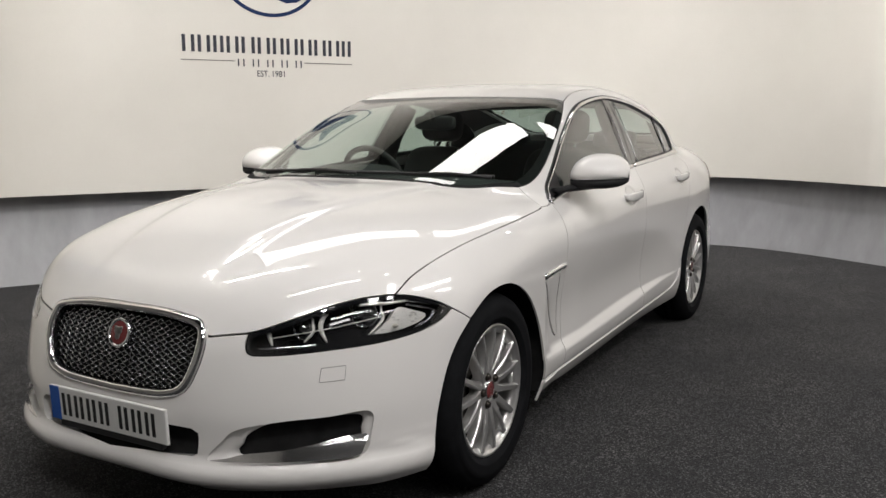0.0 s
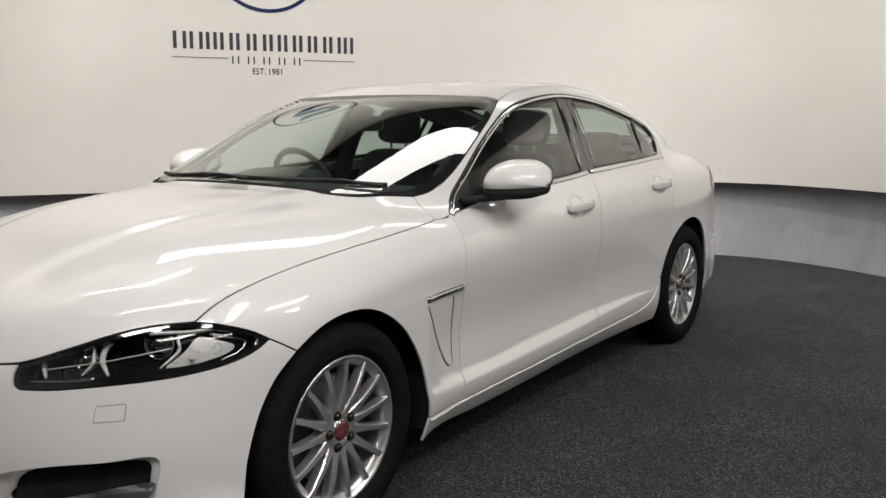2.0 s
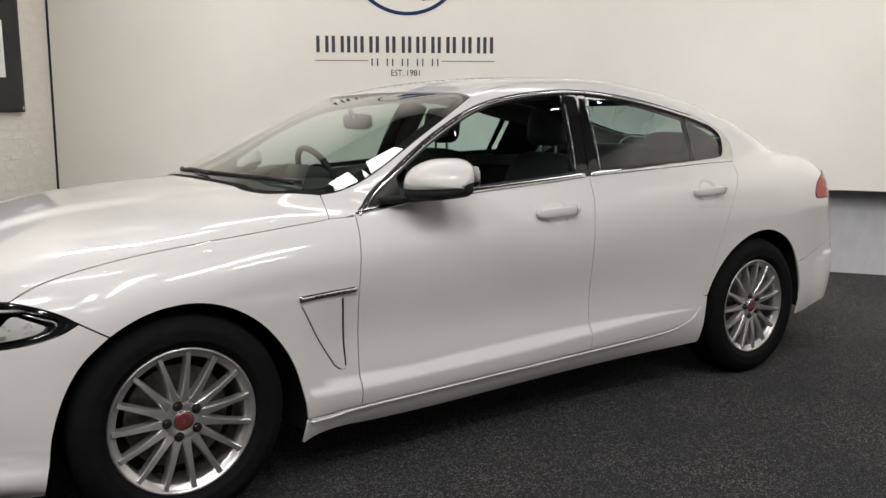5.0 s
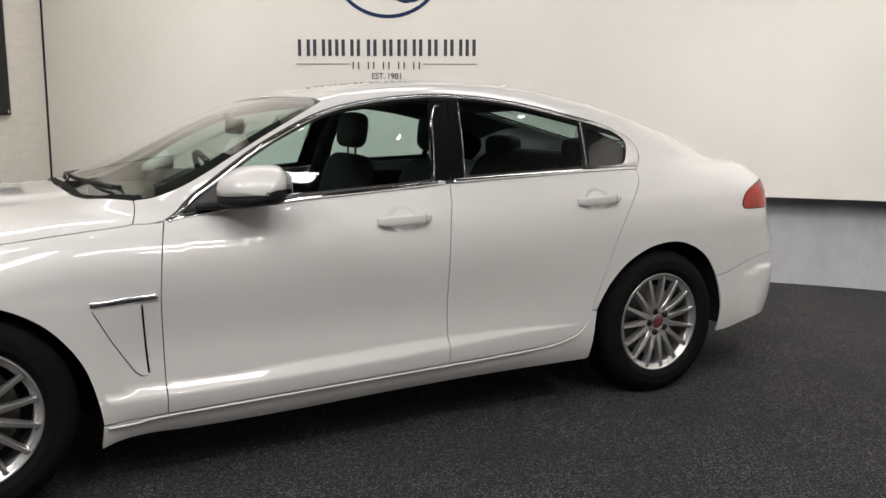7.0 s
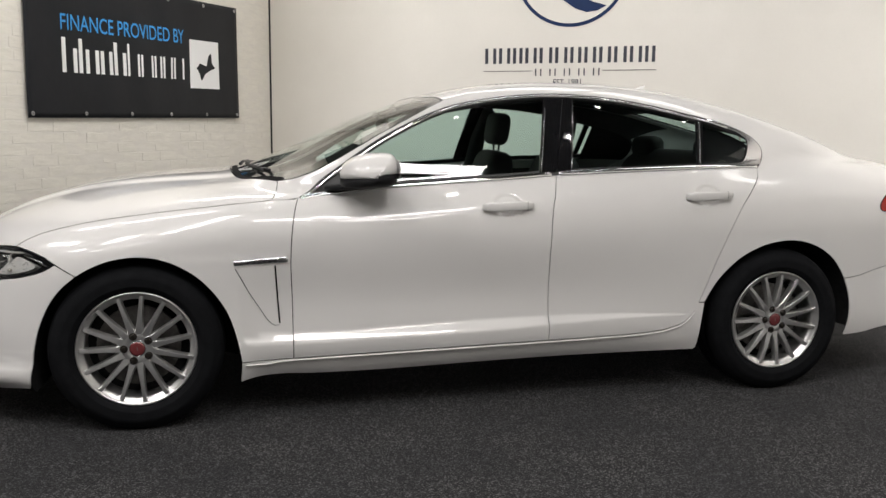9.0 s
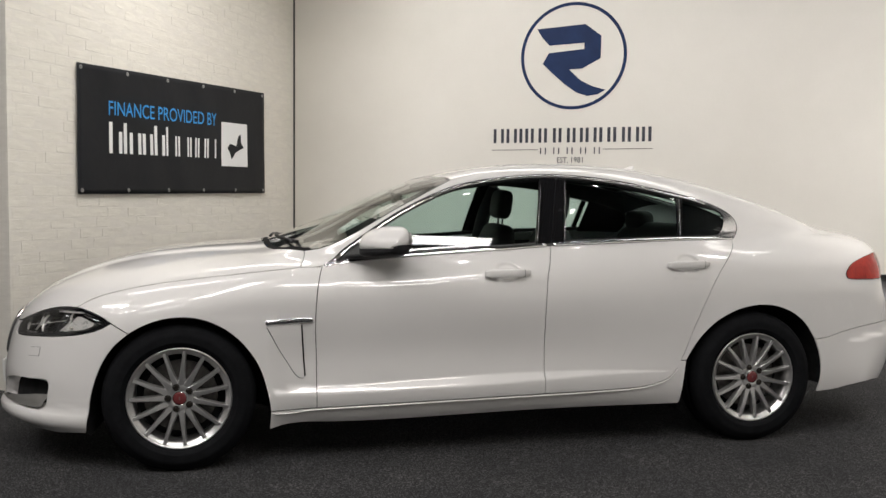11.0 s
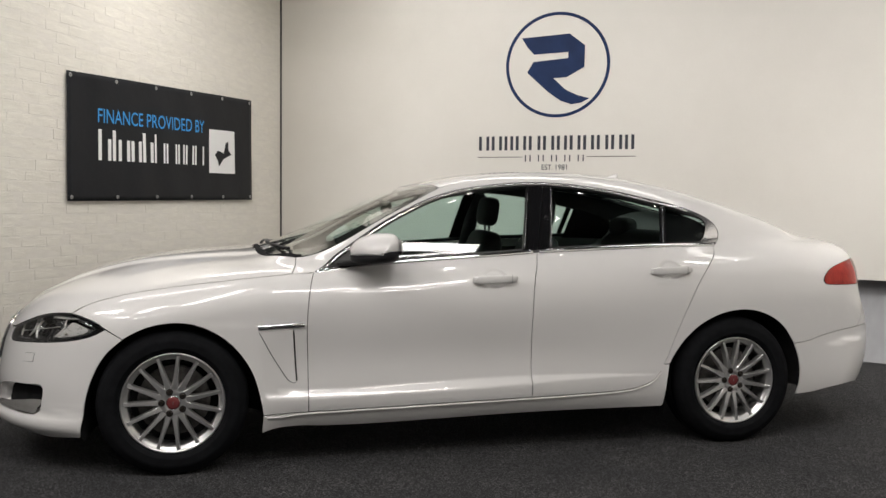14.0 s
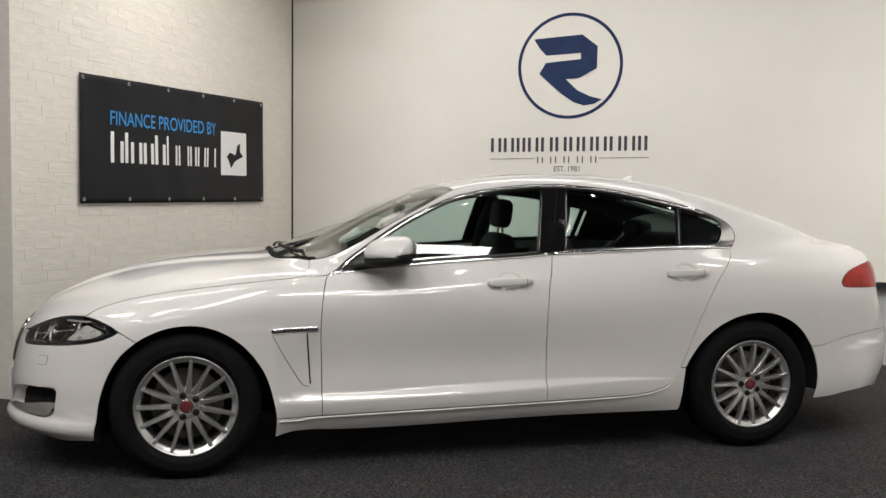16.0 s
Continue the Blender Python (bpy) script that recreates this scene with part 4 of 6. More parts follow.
FOG = V((-0.862, 0.386, 0.284), (-0.852, 0.432, 0.352), (-0.831, 0.475, 0.385), (-0.765, 0.584, 0.408), (-0.68, 0.69, 0.415), (-0.588, 0.770, 0.419), (-0.593, 0.774, 0.346), (-0.605, 0.761, 0.299), (-0.665, 0.701, 0.278), (-0.791, 0.542, 0.279))
FOG_BLADE = V((-0.863, 0.384, 0.286), (-0.84, 0.442, 0.302), (-0.818, 0.488, 0.315), (-0.764, 0.581, 0.324), (-0.704, 0.658, 0.337), (-0.646, 0.718, 0.348), (-0.592, 0.767, 0.350), (-0.604, 0.757, 0.312), (-0.616, 0.748, 0.292), (-0.662, 0.707, 0.286), (-0.766, 0.581, 0.286), (-0.824, 0.481, 0.285))
TAIL_LAMP = V((3.479, 0.832, 0.881), (3.483, 0.833, 0.857), (3.505, 0.833, 0.849), (3.60, 0.803, 0.843), (3.713, 0.768, 0.842), (3.80, 0.712, 0.848), (3.812, 0.68, 0.91), (3.775, 0.68, 0.978), (3.70, 0.73, 0.972), (3.639, 0.762, 0.961), (3.532, 0.807, 0.927))


def path(*pieces):
    """One closed outline out of smooth pieces, corner to corner; a piece may be given backwards by ('back', piece)."""
    out = []
    for p in pieces:
        if isinstance(p, tuple):
            p = p[1][::-1]
        g = glide(p)
        out += list(g[:-1])
    return snap(np.array(out))


def open_path(*pieces):
    out = []
    for p in pieces:
        if isinstance(p, tuple):
            p = p[1][::-1]
        out += list(glide(p)[:-1])
    return snap(np.vstack([out, [p[-1]]]))


def cut(loop, line, keep):
    """Keep the side of an outline where x is less (keep -1) or more (keep 1) than the straight line through two (x, z) points."""
    (x0, z0), (x1, z1) = line
    f = lambda p: keep * (p[0] - (x0 + (x1 - x0) * (p[2] - z0) / (z1 - z0)))
    out = []
    for a, b in zip(loop, np.roll(loop, -1, 0)):
        fa, fb = f(a), f(b)
        if fa >= 0:
            out.append(a)
        if (fa >= 0) != (fb >= 0):
            out.append(a + (b - a) * fa / (fa - fb))
    return snap(np.array(out))


def inset(loop, mode, by):
    return lift(clean(shrink(clean(flat_of(loop, mode)), by), 0.003), mode)


def add_super(bm, size, m, e1=0.35, e2=0.35, nu=28, nv=16):
    """A cushion-like solid: a box with full, rounded sides."""
    pw = lambda c, e: math.copysign(abs(c) ** e, c)
    rows = []
    for j in range(nv + 1):
        v = -math.pi / 2 + math.pi * j / nv
        rows.append([bm.verts.new(m @ Vector((size[0] * pw(math.cos(v), e1) * pw(math.cos(u), e2), size[1] * pw(math.cos(v), e1) * pw(math.sin(u), e2), size[2] * pw(math.sin(v), e1)))) for u in [2 * math.pi * i / nu for i in range(nu)]])
    for a, b in zip(rows, rows[1:]):
        for i in range(nu):
            j = (i + 1) % nu
            bm.faces.new((a[i], a[j], b[j], b[i]))
    bmesh.ops.remove_doubles(bm, verts=bm.verts, dist=1e-6)
    bmesh.ops.recalc_face_normals(bm, faces=bm.faces)


car = tagged(new("saloon_car"), "glossy white four-door saloon car parked on charcoal carpet", "car")


def outer_panels():
    panel("bonnet", [mirrored(open_path(GRILLE[:5], np.vstack([GRILLE[4:5], NOSE_LINE]), LAMP_TOP, SHUT, COWL_CUT, COWL))], "top", WHITE_PAINT, car, 0.019, sides=(1,))
    panel("front_wing", [path(SHUT, BASE_A, DOOR_F, np.vstack([DOOR_F[-1:], ARCH_F[:1]]), ARCH_F, np.vstack([ARCH_F[-1:], LAMP_TIP[-1:]]), ("back", LAMP_TIP))], "diag", WHITE_PAINT, car, 0.02, flange=0.008)
    hole = mirrored(glide(V((-0.9, 0.0, 0.378), (-0.88, 0.33, 0.378), (-0.88, 0.352, 0.366), (-0.877, 0.346, 0.305), (-0.88, 0.33, 0.298), (-0.91, 0.0, 0.285)), step=0.03))
    fog = glide(FOG, True)
    panel("front_bumper", [mirrored(open_path(("back", GRILLE[4:]), np.vstack([GRILLE[4:5], NOSE_LINE]), ("back", LAMP_IN), ("back", LAMP_LOW), np.vstack([LAMP_LOW[:1], ARCH_F2[:1]]), ARCH_F2, CHIN)), snap(hole), snap(fog), snap(fog * np.array([1, -1, 1]))], "nose", WHITE_PAINT, car, 0.014, flange=0.008, rim=0.035, sides=(1,))
    h = flat_of(V((1.545, 0.888, 0.902), (2.515, 0.88, 0.937)), "diag")
    panel("front_door", [path(DOOR_F, ("back", DOOR_LOW_F), ("back", DOOR_M), ("back", BELT[:5]))], "diag", WHITE_PAINT, car, 0.026, extra=[(*h[0], 0.085)], fine=(-0.425, -0.325))
    panel("rear_door", [path(DOOR_M, ("back", DOOR_LOW_R), ("back", DOOR_R), ("back", BELT[4:]))], "diag", WHITE_PAINT, car, 0.026, extra=[(*h[1], 0.085)], fine=(-0.425, -0.325))
    panel("body_side", [path(BASE_A[:2], np.vstack([BASE_A[1:2], RAIL[:1]]), RAIL, DOOR_R, np.vstack([DOOR_R[-1:], V((2.460, 0.884, 0.438)), ARCH_R[:1]]), ARCH_R, SEAM_R, V(SEAM_R[-1], (3.80, 0.70, 0.75), (3.83, 0.665, 0.9), (3.845, 0.62, 1.02), BOOT_SIDE[-1]), ("back", BOOT_SIDE), ("back", REAR_SIDE), ("back", GUTTER), ("back", SCREEN_SIDE), ("back", COWL_CUT))], "diag", WHITE_PAINT, car, 0.026, gap=0.0015, flange=0.006)
    panel("sill", [path(np.vstack([ARCH_F[:1], DOOR_F[-1:]]), ("back", DOOR_LOW_F), ("back", DOOR_LOW_R), np.vstack([DOOR_LOW_R[:1], V((2.460, 0.884, 0.438)), ARCH_R[:1]]), np.vstack([ARCH_R[:1], V((2.49, 0.89, 0.33)), SILL_LOW[:1]]), SILL_LOW, np.vstack([SILL_LOW[-1:], ARCH_F[:1]]))], "diag", WHITE_PAINT, car, 0.03, flange=0.01)
    lip_line = np.vstack([on_side([(0.425, 0.2595), (0.52, 0.2615)]), DOOR_LOW_F[::-1], DOOR_LOW_R[::-1][1:]])
    ribbon("sill_lip", glide(lip_line - np.array([0, 0, 0.007])), 0.006, 0.0055, WHITE_PAINT, car, label="rounded white sill edge")
    panel("roof", [mirrored(open_path(("back", SCREEN_TOP), GUTTER, REAR_TOP))], "top", WHITE_PAINT, car, 0.045, gap=0.002, sides=(1,))
    panel("boot_lid", [mirrored(open_path(("back", REAR_LOW), BOOT_SIDE, BOOT_END))], "top", WHITE_PAINT, car, 0.035, sides=(1,))
    panel("rear_fascia", [mirrored(open_path(("back", BOOT_END), V(BOOT_END[0], (3.845, 0.62, 1.02), (3.83, 0.665, 0.9), (3.80, 0.70, 0.75), SEAM_R[-1]), V(SEAM_R[-1], (3.85, 0.62, 0.605), (3.95, 0.35, 0.61), (4.0, 0.0, 0.612))))], "rear", WHITE_PAINT, car, 0.04, sides=(1,))
    panel("rear_bumper", [mirrored(open_path(V((4.0, 0.0, 0.612), (3.95, 0.35, 0.61), (3.85, 0.62, 0.605), SEAM_R[-1]), ("back", SEAM_R), ARCH_R2, V(ARCH_R2[-1], (3.42, 0.85, 0.25), (3.55, 0.81, 0.27), (3.70, 0.75, 0.29), (3.85, 0.55, 0.28), (3.93, 0.0, 0.27))))], "rear", WHITE_PAINT, car, 0.022, flange=0.008, sides=(1,))
    panel("tail_lamp", [snap(glide(TAIL_LAMP, True))], "diag", RED_LAMP, car, 0.03, gap=0, raised=0.004, label="red tail lamp lens")
    ribbon("tail_lamp_gasket", snap(glide(TAIL_LAMP, True)), 0.006, 0.0035, MATT_BLACK, car, closed=True)
    cap = V((-0.675, 0.660, 0.558), (-0.625, 0.711, 0.562), (-0.633, 0.712, 0.522), (-0.685, 0.659, 0.519))
    panel("bumper_cap", [snap(np.vstack([np.linspace(a, b, 5)[:-1] for a, b in zip(cap, np.roll(cap, -1, 0))]))], "nose", WHITE_PAINT, car, 0.02, gap=0, raised=0.0016, flange=0.004)
    ribbon("cap_seam", snap(np.vstack([np.linspace(a, b, 8)[:-1] for a, b in zip(cap, np.roll(cap, -1, 0))])), 0.0028, 0.0012, BLACK_PLASTIC, car, closed=True)
    # side vent: a plate with a dark slot, under a bright bar
    plate = V((0.392, 0.917, 0.664), (0.47, 0.917, 0.668), (0.543, 0.916, 0.670), (0.548, 0.90, 0.58), (0.556, 0.9, 0.49), (0.562, 0.894, 0.418), (0.545, 0.894, 0.417), (0.522, 0.894, 0.436), (0.484, 0.9, 0.495), (0.446, 0.903, 0.556), (0.415, 0.91, 0.615))
    panel("vent_plate", [snap(np.vstack([np.linspace(a, b, 4)[:-1] for a, b in zip(plate, np.roll(plate, -1, 0))]))], "diag", WHITE_PAINT, car, 0.02, gap=0, raised=0.0035, flange=0.006)
    ribbon("vent_seam", glide(V((0.390, 0.917, 0.66), (0.415, 0.91, 0.612), (0.446, 0.903, 0.553), (0.484, 0.9, 0.492), (0.520, 0.894, 0.434), (0.545, 0.894, 0.416), (0.562, 0.894, 0.417))), 0.003, 0.0012, BLACK_PLASTIC, car)
    ribbon("vent_slot", glide(V((0.549, 0.916, 0.668), (0.556, 0.9, 0.56), (0.565, 0.894, 0.425))), 0.007, 0.003, BLACK_GLOSS, car)
    ribbon("vent_bar", glide(V((0.384, 0.918, 0.682), (0.49, 0.917, 0.687), (0.600, 0.917, 0.692))), 0.024, 0.009, CHROME, car, label="bright chrome vent bar")
    for i in range(6):
        ribbon("name_bar", V((0.437 + 0.021 * i, 0.917, 0.6848 + 0.0009 * i), (0.449 + 0.021 * i, 0.917, 0.6855 + 0.0009 * i)), 0.009, 0.0013, BLACK_GLOSS, car, raised=0.0092)


outer_panels()


def windows():
    screen = mirrored(open_path(("back", COWL), SCREEN_SIDE, SCREEN_TOP))
    panel("windscreen", [screen], "top", SCREEN_GLASS, car, 0.04, gap=0.003, raised=-0.002, flange=0, sides=(1,), label="clear windscreen glass", facing=screen_normals)
    panel("windscreen_edge", [screen, inset(screen, "top", 0.028)], "top", SHADOW_BLACK, car, 0.03, gap=0.001, raised=-0.006, flange=0, sides=(1,), label="black windscreen border")
    rear = mirrored(open_path(("back", REAR_TOP), REAR_SIDE, REAR_LOW))
    panel("rear_screen", [rear], "top", SIDE_GLASS, car, 0.05, gap=0.003, raised=-0.002, flange=0, sides=(1,), label="tinted rear screen glass")
    panel("rear_screen_edge", [rear, inset(rear, "top", 0.03)], "top", SHADOW_BLACK, car, 0.04, gap=0.001, raised=-0.006, flange=0, sides=(1,))
    dlo = path(RAIL, ("back", BELT))
    inner = inset(dlo, "diag", 0.012)
    b_front, b_gap, b_rear = ((1.712, 1.04), (1.776, 1.332)), ((1.795, 1.037), (1.881, 1.379)), ((1.871, 1.049), (1.928, 1.365))
    d_front, d_rear = ((2.499, 1.075), (2.541, 1.296)), ((2.534, 1.078), (2.579, 1.29))
    panel("front_window", [cut(inner, b_front, -1)], "diag", SIDE_GLASS, car, 0.04, gap=0, raised=-0.007, flange=0, label="green-tinted door glass")
    panel("rear_window", [cut(cut(inner, b_rear, 1), d_front, -1)], "diag", SIDE_GLASS, car, 0.04, gap=0, raised=-0.007, flange=0, label="green-tinted door glass")
    panel("quarter_window", [cut(inner, d_rear, 1)], "diag", SIDE_GLASS, car, 0.03, gap=0, raised=-0.007, flange=0, label="green-tinted quarter glass")
    # added black sheet, so that the quarter glass looks dark
    panel("quarter_dark_sheet", [cut(inner, d_rear, 1)], "diag", DARK_BACKING, car, 0.04, gap=0, raised=-0.045, flange=0)
    panel("pillar_trim", [cut(cut(inner, b_front, 1), b_gap, -1)], "diag", BLACK_GLOSS, car, 0.03, gap=0.0015, raised=-0.004, flange=0.01, label="gloss black pillar trim")
    panel("pillar_trim", [cut(cut(inner, b_gap, 1), b_rear, -1)], "diag", BLACK_GLOSS, car, 0.03, gap=0.0015, raised=-0.004, flange=0.01, label="gloss black pillar trim")
    panel("window_divider", [cut(cut(inner, d_front, 1), d_rear, -1)], "diag", BLACK_GLOSS, car, 0.03, gap=0.0005, raised=-0.004, flange=0.006)
    panel("window_seal", [dlo, inset(dlo, "diag", 0.026)], "diag", BLACK_PLASTIC, car, 0.02, gap=0.0, raised=-0.0055, flange=0)
    sail = V((0.668, 0.81, 0.952), (0.76, 0.79, 0.961), (0.868, 0.797, 0.97), (0.868, 0.75, 1.03), (0.868, 0.735, 1.08), (0.80, 0.75, 1.035), (0.73, 0.775, 0.992))
    panel("mirror_sail", [snap(np.vstack([np.linspace(a, b, 4)[:-1] for a, b in zip(sail, np.roll(sail, -1, 0))]))], "diag", BLACK_PLASTIC, car, 0.02, gap=0, raised=-0.004, flange=0)
    trim = V((2.60, 0.675, 1.283), (2.70, 0.68, 1.257), (2.781, 0.684, 1.226), (2.850, 0.694, 1.185), (2.875, 0.710, 1.140), (2.862, 0.735, 1.095), (2.826, 0.768, 1.066), (2.70, 0.77, 1.063), (2.58, 0.78, 1.060), (2.58, 0.78, 1.072), (2.68, 0.77, 1.076), (2.755, 0.758, 1.090), (2.79, 0.725, 1.135), (2.800, 0.703, 1.182), (2.765, 0.690, 1.214), (2.69, 0.682, 1.246), (2.60, 0.676, 1.274))
    panel("quarter_chrome", [snap(glide(trim, True))], "diag", SATIN_CHROME, car, 0.02, gap=0, raised=0.004, flange=0.006, label="bright chrome window surround")
    rail = open_path(RAIL)
    ribbon("window_chrome", beside(np.array([p for p in rail if p[0] < 2.72]), "diag", 0.013), 0.015, 0.006, CHROME, car, label="bright chrome window moulding")
    ribbon("window_gasket", beside(rail, "diag", 0.001), 0.009, 0.0025, BLACK_PLASTIC, car)
    low = open_path(BELT) + np.array([0, 0, 0.006])
    for name, a, b in (("front", 0.66, 1.785), ("rear", 1.793, 2.83)):
        ribbon("belt_chrome", np.array([p for p in low if a <= p[0] <= b]), 0.022, 0.007, CHROME, car, label="bright chrome belt moulding")
    for (xa, za), (xb, zb) in (((1.722, 1.045), (1.782, 1.33)), ((1.867, 1.05), (1.922, 1.36)), ((2.515, 1.076), (2.557, 1.288))):
        ribbon("window_bead", snap(np.linspace(on_side([(xa, za)])[0], on_side([(xb, zb)])[0], 12)), 0.005, 0.003, BEAD, car, raised=-0.002)


windows()


def front_details():
    # grille: chrome surround, diamond mesh, badge
    half = glide(GRILLE, step=0.015)
    loop = snap(mirrored(half))
    ribbon("grille_surround", inset(loop, "nose", 0.011), 0.026, 0.013, CHROME, car, sides=(1,), label="bright chrome grille surround", closed=True)
    panel("grille_well", [loop, inset(loop, "nose", 0.02)], "nose", BLACK_GLOSS, car, 0.012, gap=0.0, raised=-0.006, flange=0.04, sides=(1,))
    inner = flat_of(inset(loop, "nose", 0.022), "nose")
    back = panel("grille_backing", [inset(loop, "nose", 0.010)], "nose", SHADOW_BLACK, car, 0.05, gap=0, raised=-0.05, flange=0, sides=(1,))
    bm = bmesh.new()
    step, rise = 0.0262, 0.72
    for sign in (-1, 1):
        for k in range(-40, 41):
            ts = np.arange(-0.4, 0.4001, 0.006)
            q = np.stack([ts, 0.58 + sign * rise * ts + k * step * rise], 1)
            ok = inside(q, inner)
            if ok.sum() < 3:
                continue
            run = q[ok]
            p = lift(run, "nose")
            n = normals(p)
            w = np.array([0, -sign * rise, 1.0]) * 0.0019
            deep = -0.020 + (0.0015 if sign > 0 else -0.0015) + 0.0022 * np.sin(run[:, 0] / step * 2 * math.pi)
            rows = []
            for o, dn in ((-1, -0.004), (-0.6, 0.0025), (0.6, 0.0025), (1, -0.004)):
                rows.append([bm.verts.new(a) for a in p + w * o + n * (deep + dn)[:, None]])
            for a, b in zip(rows, rows[1:]):
                for i in range(len(run) - 1):
                    bm.faces.new((a[i], a[i + 1], b[i + 1], b[i]))
    bmesh.ops.recalc_face_normals(bm, faces=bm.faces)
    part("grille_mesh", bm, material("dark_chrome_mesh", (0.27, 0.27, 0.28), 0.16, 1.0), car, "dark chrome diamond mesh", True)
    c = snap(V((-0.84, 0.0, 0.622)))[0]
    n = Vector(normals(c[None])[0])
    m = Matrix.Translation(Vector(c) - n * 0.008) @ n.to_track_quat("Z", "Y").to_matrix().to_4x4()
    bm = bmesh.new()
    add_lathe(bm, [(0.0, 0.004), (0.037, 0.004), (0.039, 0.009), (0.043, 0.011), (0.047, 0.008), (0.048, 0.0), (0.046, -0.02)], 40, m)
    badge = part("badge", bm, CHROME, car, "round chrome badge with a dark red face", True)
    bm = bmesh.new()
    add_lathe(bm, [(0.0, 0.010), (0.02, 0.009), (0.0365, 0.0062)], 40, m)
    part("badge_face", bm, RED_BADGE, badge, "red enamel", True)
    bm = bmesh.new()
    for dx, dy, w, h in ((0.0, 0.006, 0.017, 0.013), (0.0, -0.009, 0.011, 0.013), (0.012, 0.015, 0.005, 0.006), (-0.012, 0.015, 0.005, 0.006)):
        add_super(bm, (w, h, 0.0035), m @ Matrix.Translation((dx, dy, 0.010)), 0.7, 0.8, 12, 6)
    part("badge_boss", bm, DISC_STEEL, badge, smooth=True)
    # lower intake and number plate
    low = mirrored(glide(V((-0.9, 0.0, 0.384), (-0.88, 0.36, 0.384), (-0.877, 0.36, 0.29), (-0.91, 0.0, 0.278)), step=0.03))
    panel("lower_intake", [snap(low)], "nose", SHADOW_BLACK, car, 0.05, gap=0, raised=-0.04, flange=0, sides=(1,))
    root = Matrix.Translation((-0.899, 0.0, 0.378)) @ pose(0, 0, 0, 0, -3, 0)
    bm = bmesh.new()
    add_box(bm, (0.012, 0.522, 0.112), root, 0.004)
    plate = part("number_plate", bm, PLATE_WHITE, car, "white front number plate with plain dark bars")
    bm = bmesh.new()
    add_box(bm, (0.003, 0.044, 0.110), root @ Matrix.Translation((-0.0062, 0.236, 0)))
    part("blue_strip", bm, PLATE_BLUE, plate, "blue end strip")
    for i in range(7):
        y = 0.178 - i * 0.058 - (0.028 if i > 3 else 0)
        bm = bmesh.new()
        for o in (-0.017, 0.010):
            add_box(bm, (0.003, 0.013, 0.074), root @ Matrix.Translation((-0.0062, y - o, 0)))
        part("plate_bar", bm, PLATE_BLACK, plate)
    bm = bmesh.new()
    add_box(bm, (0.02, 0.46, 0.03), Matrix.Translation((-0.887, 0, 0.314)), 0.004)
    part("plate_holder", bm, BLACK_PLASTIC, car)
    # fog recess and chrome blade
    outer = clean(flat_of(snap(glide(FOG, True)), "nose"))
    dark = glide(V((-0.832, 0.462, 0.300), (-0.826, 0.471, 0.328), (-0.819, 0.484, 0.359), (-0.793, 0.534, 0.393), (-0.762, 0.582, 0.405), (-0.680, 0.683, 0.411), (-0.603, 0.756, 0.407), (-0.600, 0.759, 0.358), (-0.612, 0.752, 0.310), (-0.704, 0.658, 0.296)), True)
    inner = clean(flat_of(dark, "nose"))
    mid = inner.mean(0)
    lip_out = lift(shrink(outer, -0.006), "nose")
    lip_out = lip_out - normals(lip_out) * 0.002
    rays = outer - mid
    near = []
    for ray in rays:
        best = 0.97
        for a, b in zip(inner, np.roll(inner, -1, 0)):
            det = ray[0] * (a[1] - b[1]) - ray[1] * (a[0] - b[0])
            if abs(det) < 1e-12:
                continue
            r = a - mid
            t = (r[0] * (a[1] - b[1]) - r[1] * (a[0] - b[0])) / det
            u = (ray[0] * r[1] - ray[1] * r[0]) / det
            if t > 0 and -1e-6 <= u <= 1 + 1e-6:
                best = min(t, 0.97)
        near.append(mid + ray * best)
    lip_in = lift(np.array(near), "nose")
    lip_in = lip_in - normals(lip_in) * 0.022
    for s in (-1, 1):
        k = np.array([1, s, 1])
        bm = bmesh.new()
        rows = [[bm.verts.new(q * k) for q in line] for line in (lip_out, (lip_out * 0.45 + lip_in * 0.55) - normals(lip_in) * 0.005, lip_in, lip_in - normals(lip_in) * 0.04)]
        for a, b in zip(rows, rows[1:]):
            for i in range(len(a)):
                j = (i + 1) % len(a)
                bm.faces.new((a[i], a[j], b[j], b[i]))
        bmesh.ops.recalc_face_normals(bm, faces=bm.faces)
        part("fog_surround", bm, WHITE_PAINT, car, smooth=True)
    panel("fog_recess", [snap(dark)], "nose", SHADOW_BLACK, car, 0.03, gap=-0.012, raised=-0.045, flange=0)
    panel("fog_blade", [snap(glide(FOG_BLADE, True, 0.012))], "nose", BLADE_CHROME, car, 0.008, gap=0.001, raised=0.0, flange=0.0, label="bright chrome bumper blade", lean=(0.283, 0.009, 0.348, -0.012))
    # headlamps
    lamp = path(LAMP_TOP, LAMP_TIP, LAMP_LOW, LAMP_IN)
    panel("lamp_cover", [lamp], "nose", LAMP_COVER, car, 0.02, gap=0.003, raised=-0.001, flange=0, label="clear headlamp cover")
    panel("lamp_bowl", [lamp], "nose", BLACK_GLOSS, car, 0.03, gap=-0.004, raised=-0.075, flange=0)
    panel("lamp_rim", [lamp, inset(lamp, "nose", 0.013)], "nose", BLACK_GLOSS, car, 0.012, gap=0.002, raised=-0.004, flange=0.06)
    silver = V((-0.458, 0.797, 0.719), (-0.42, 0.826, 0.707), (-0.381, 0.854, 0.688), (-0.403, 0.849, 0.668), (-0.476, 0.811, 0.650), (-0.540, 0.765, 0.645), (-0.525, 0.772, 0.66), (-0.492, 0.787, 0.686))
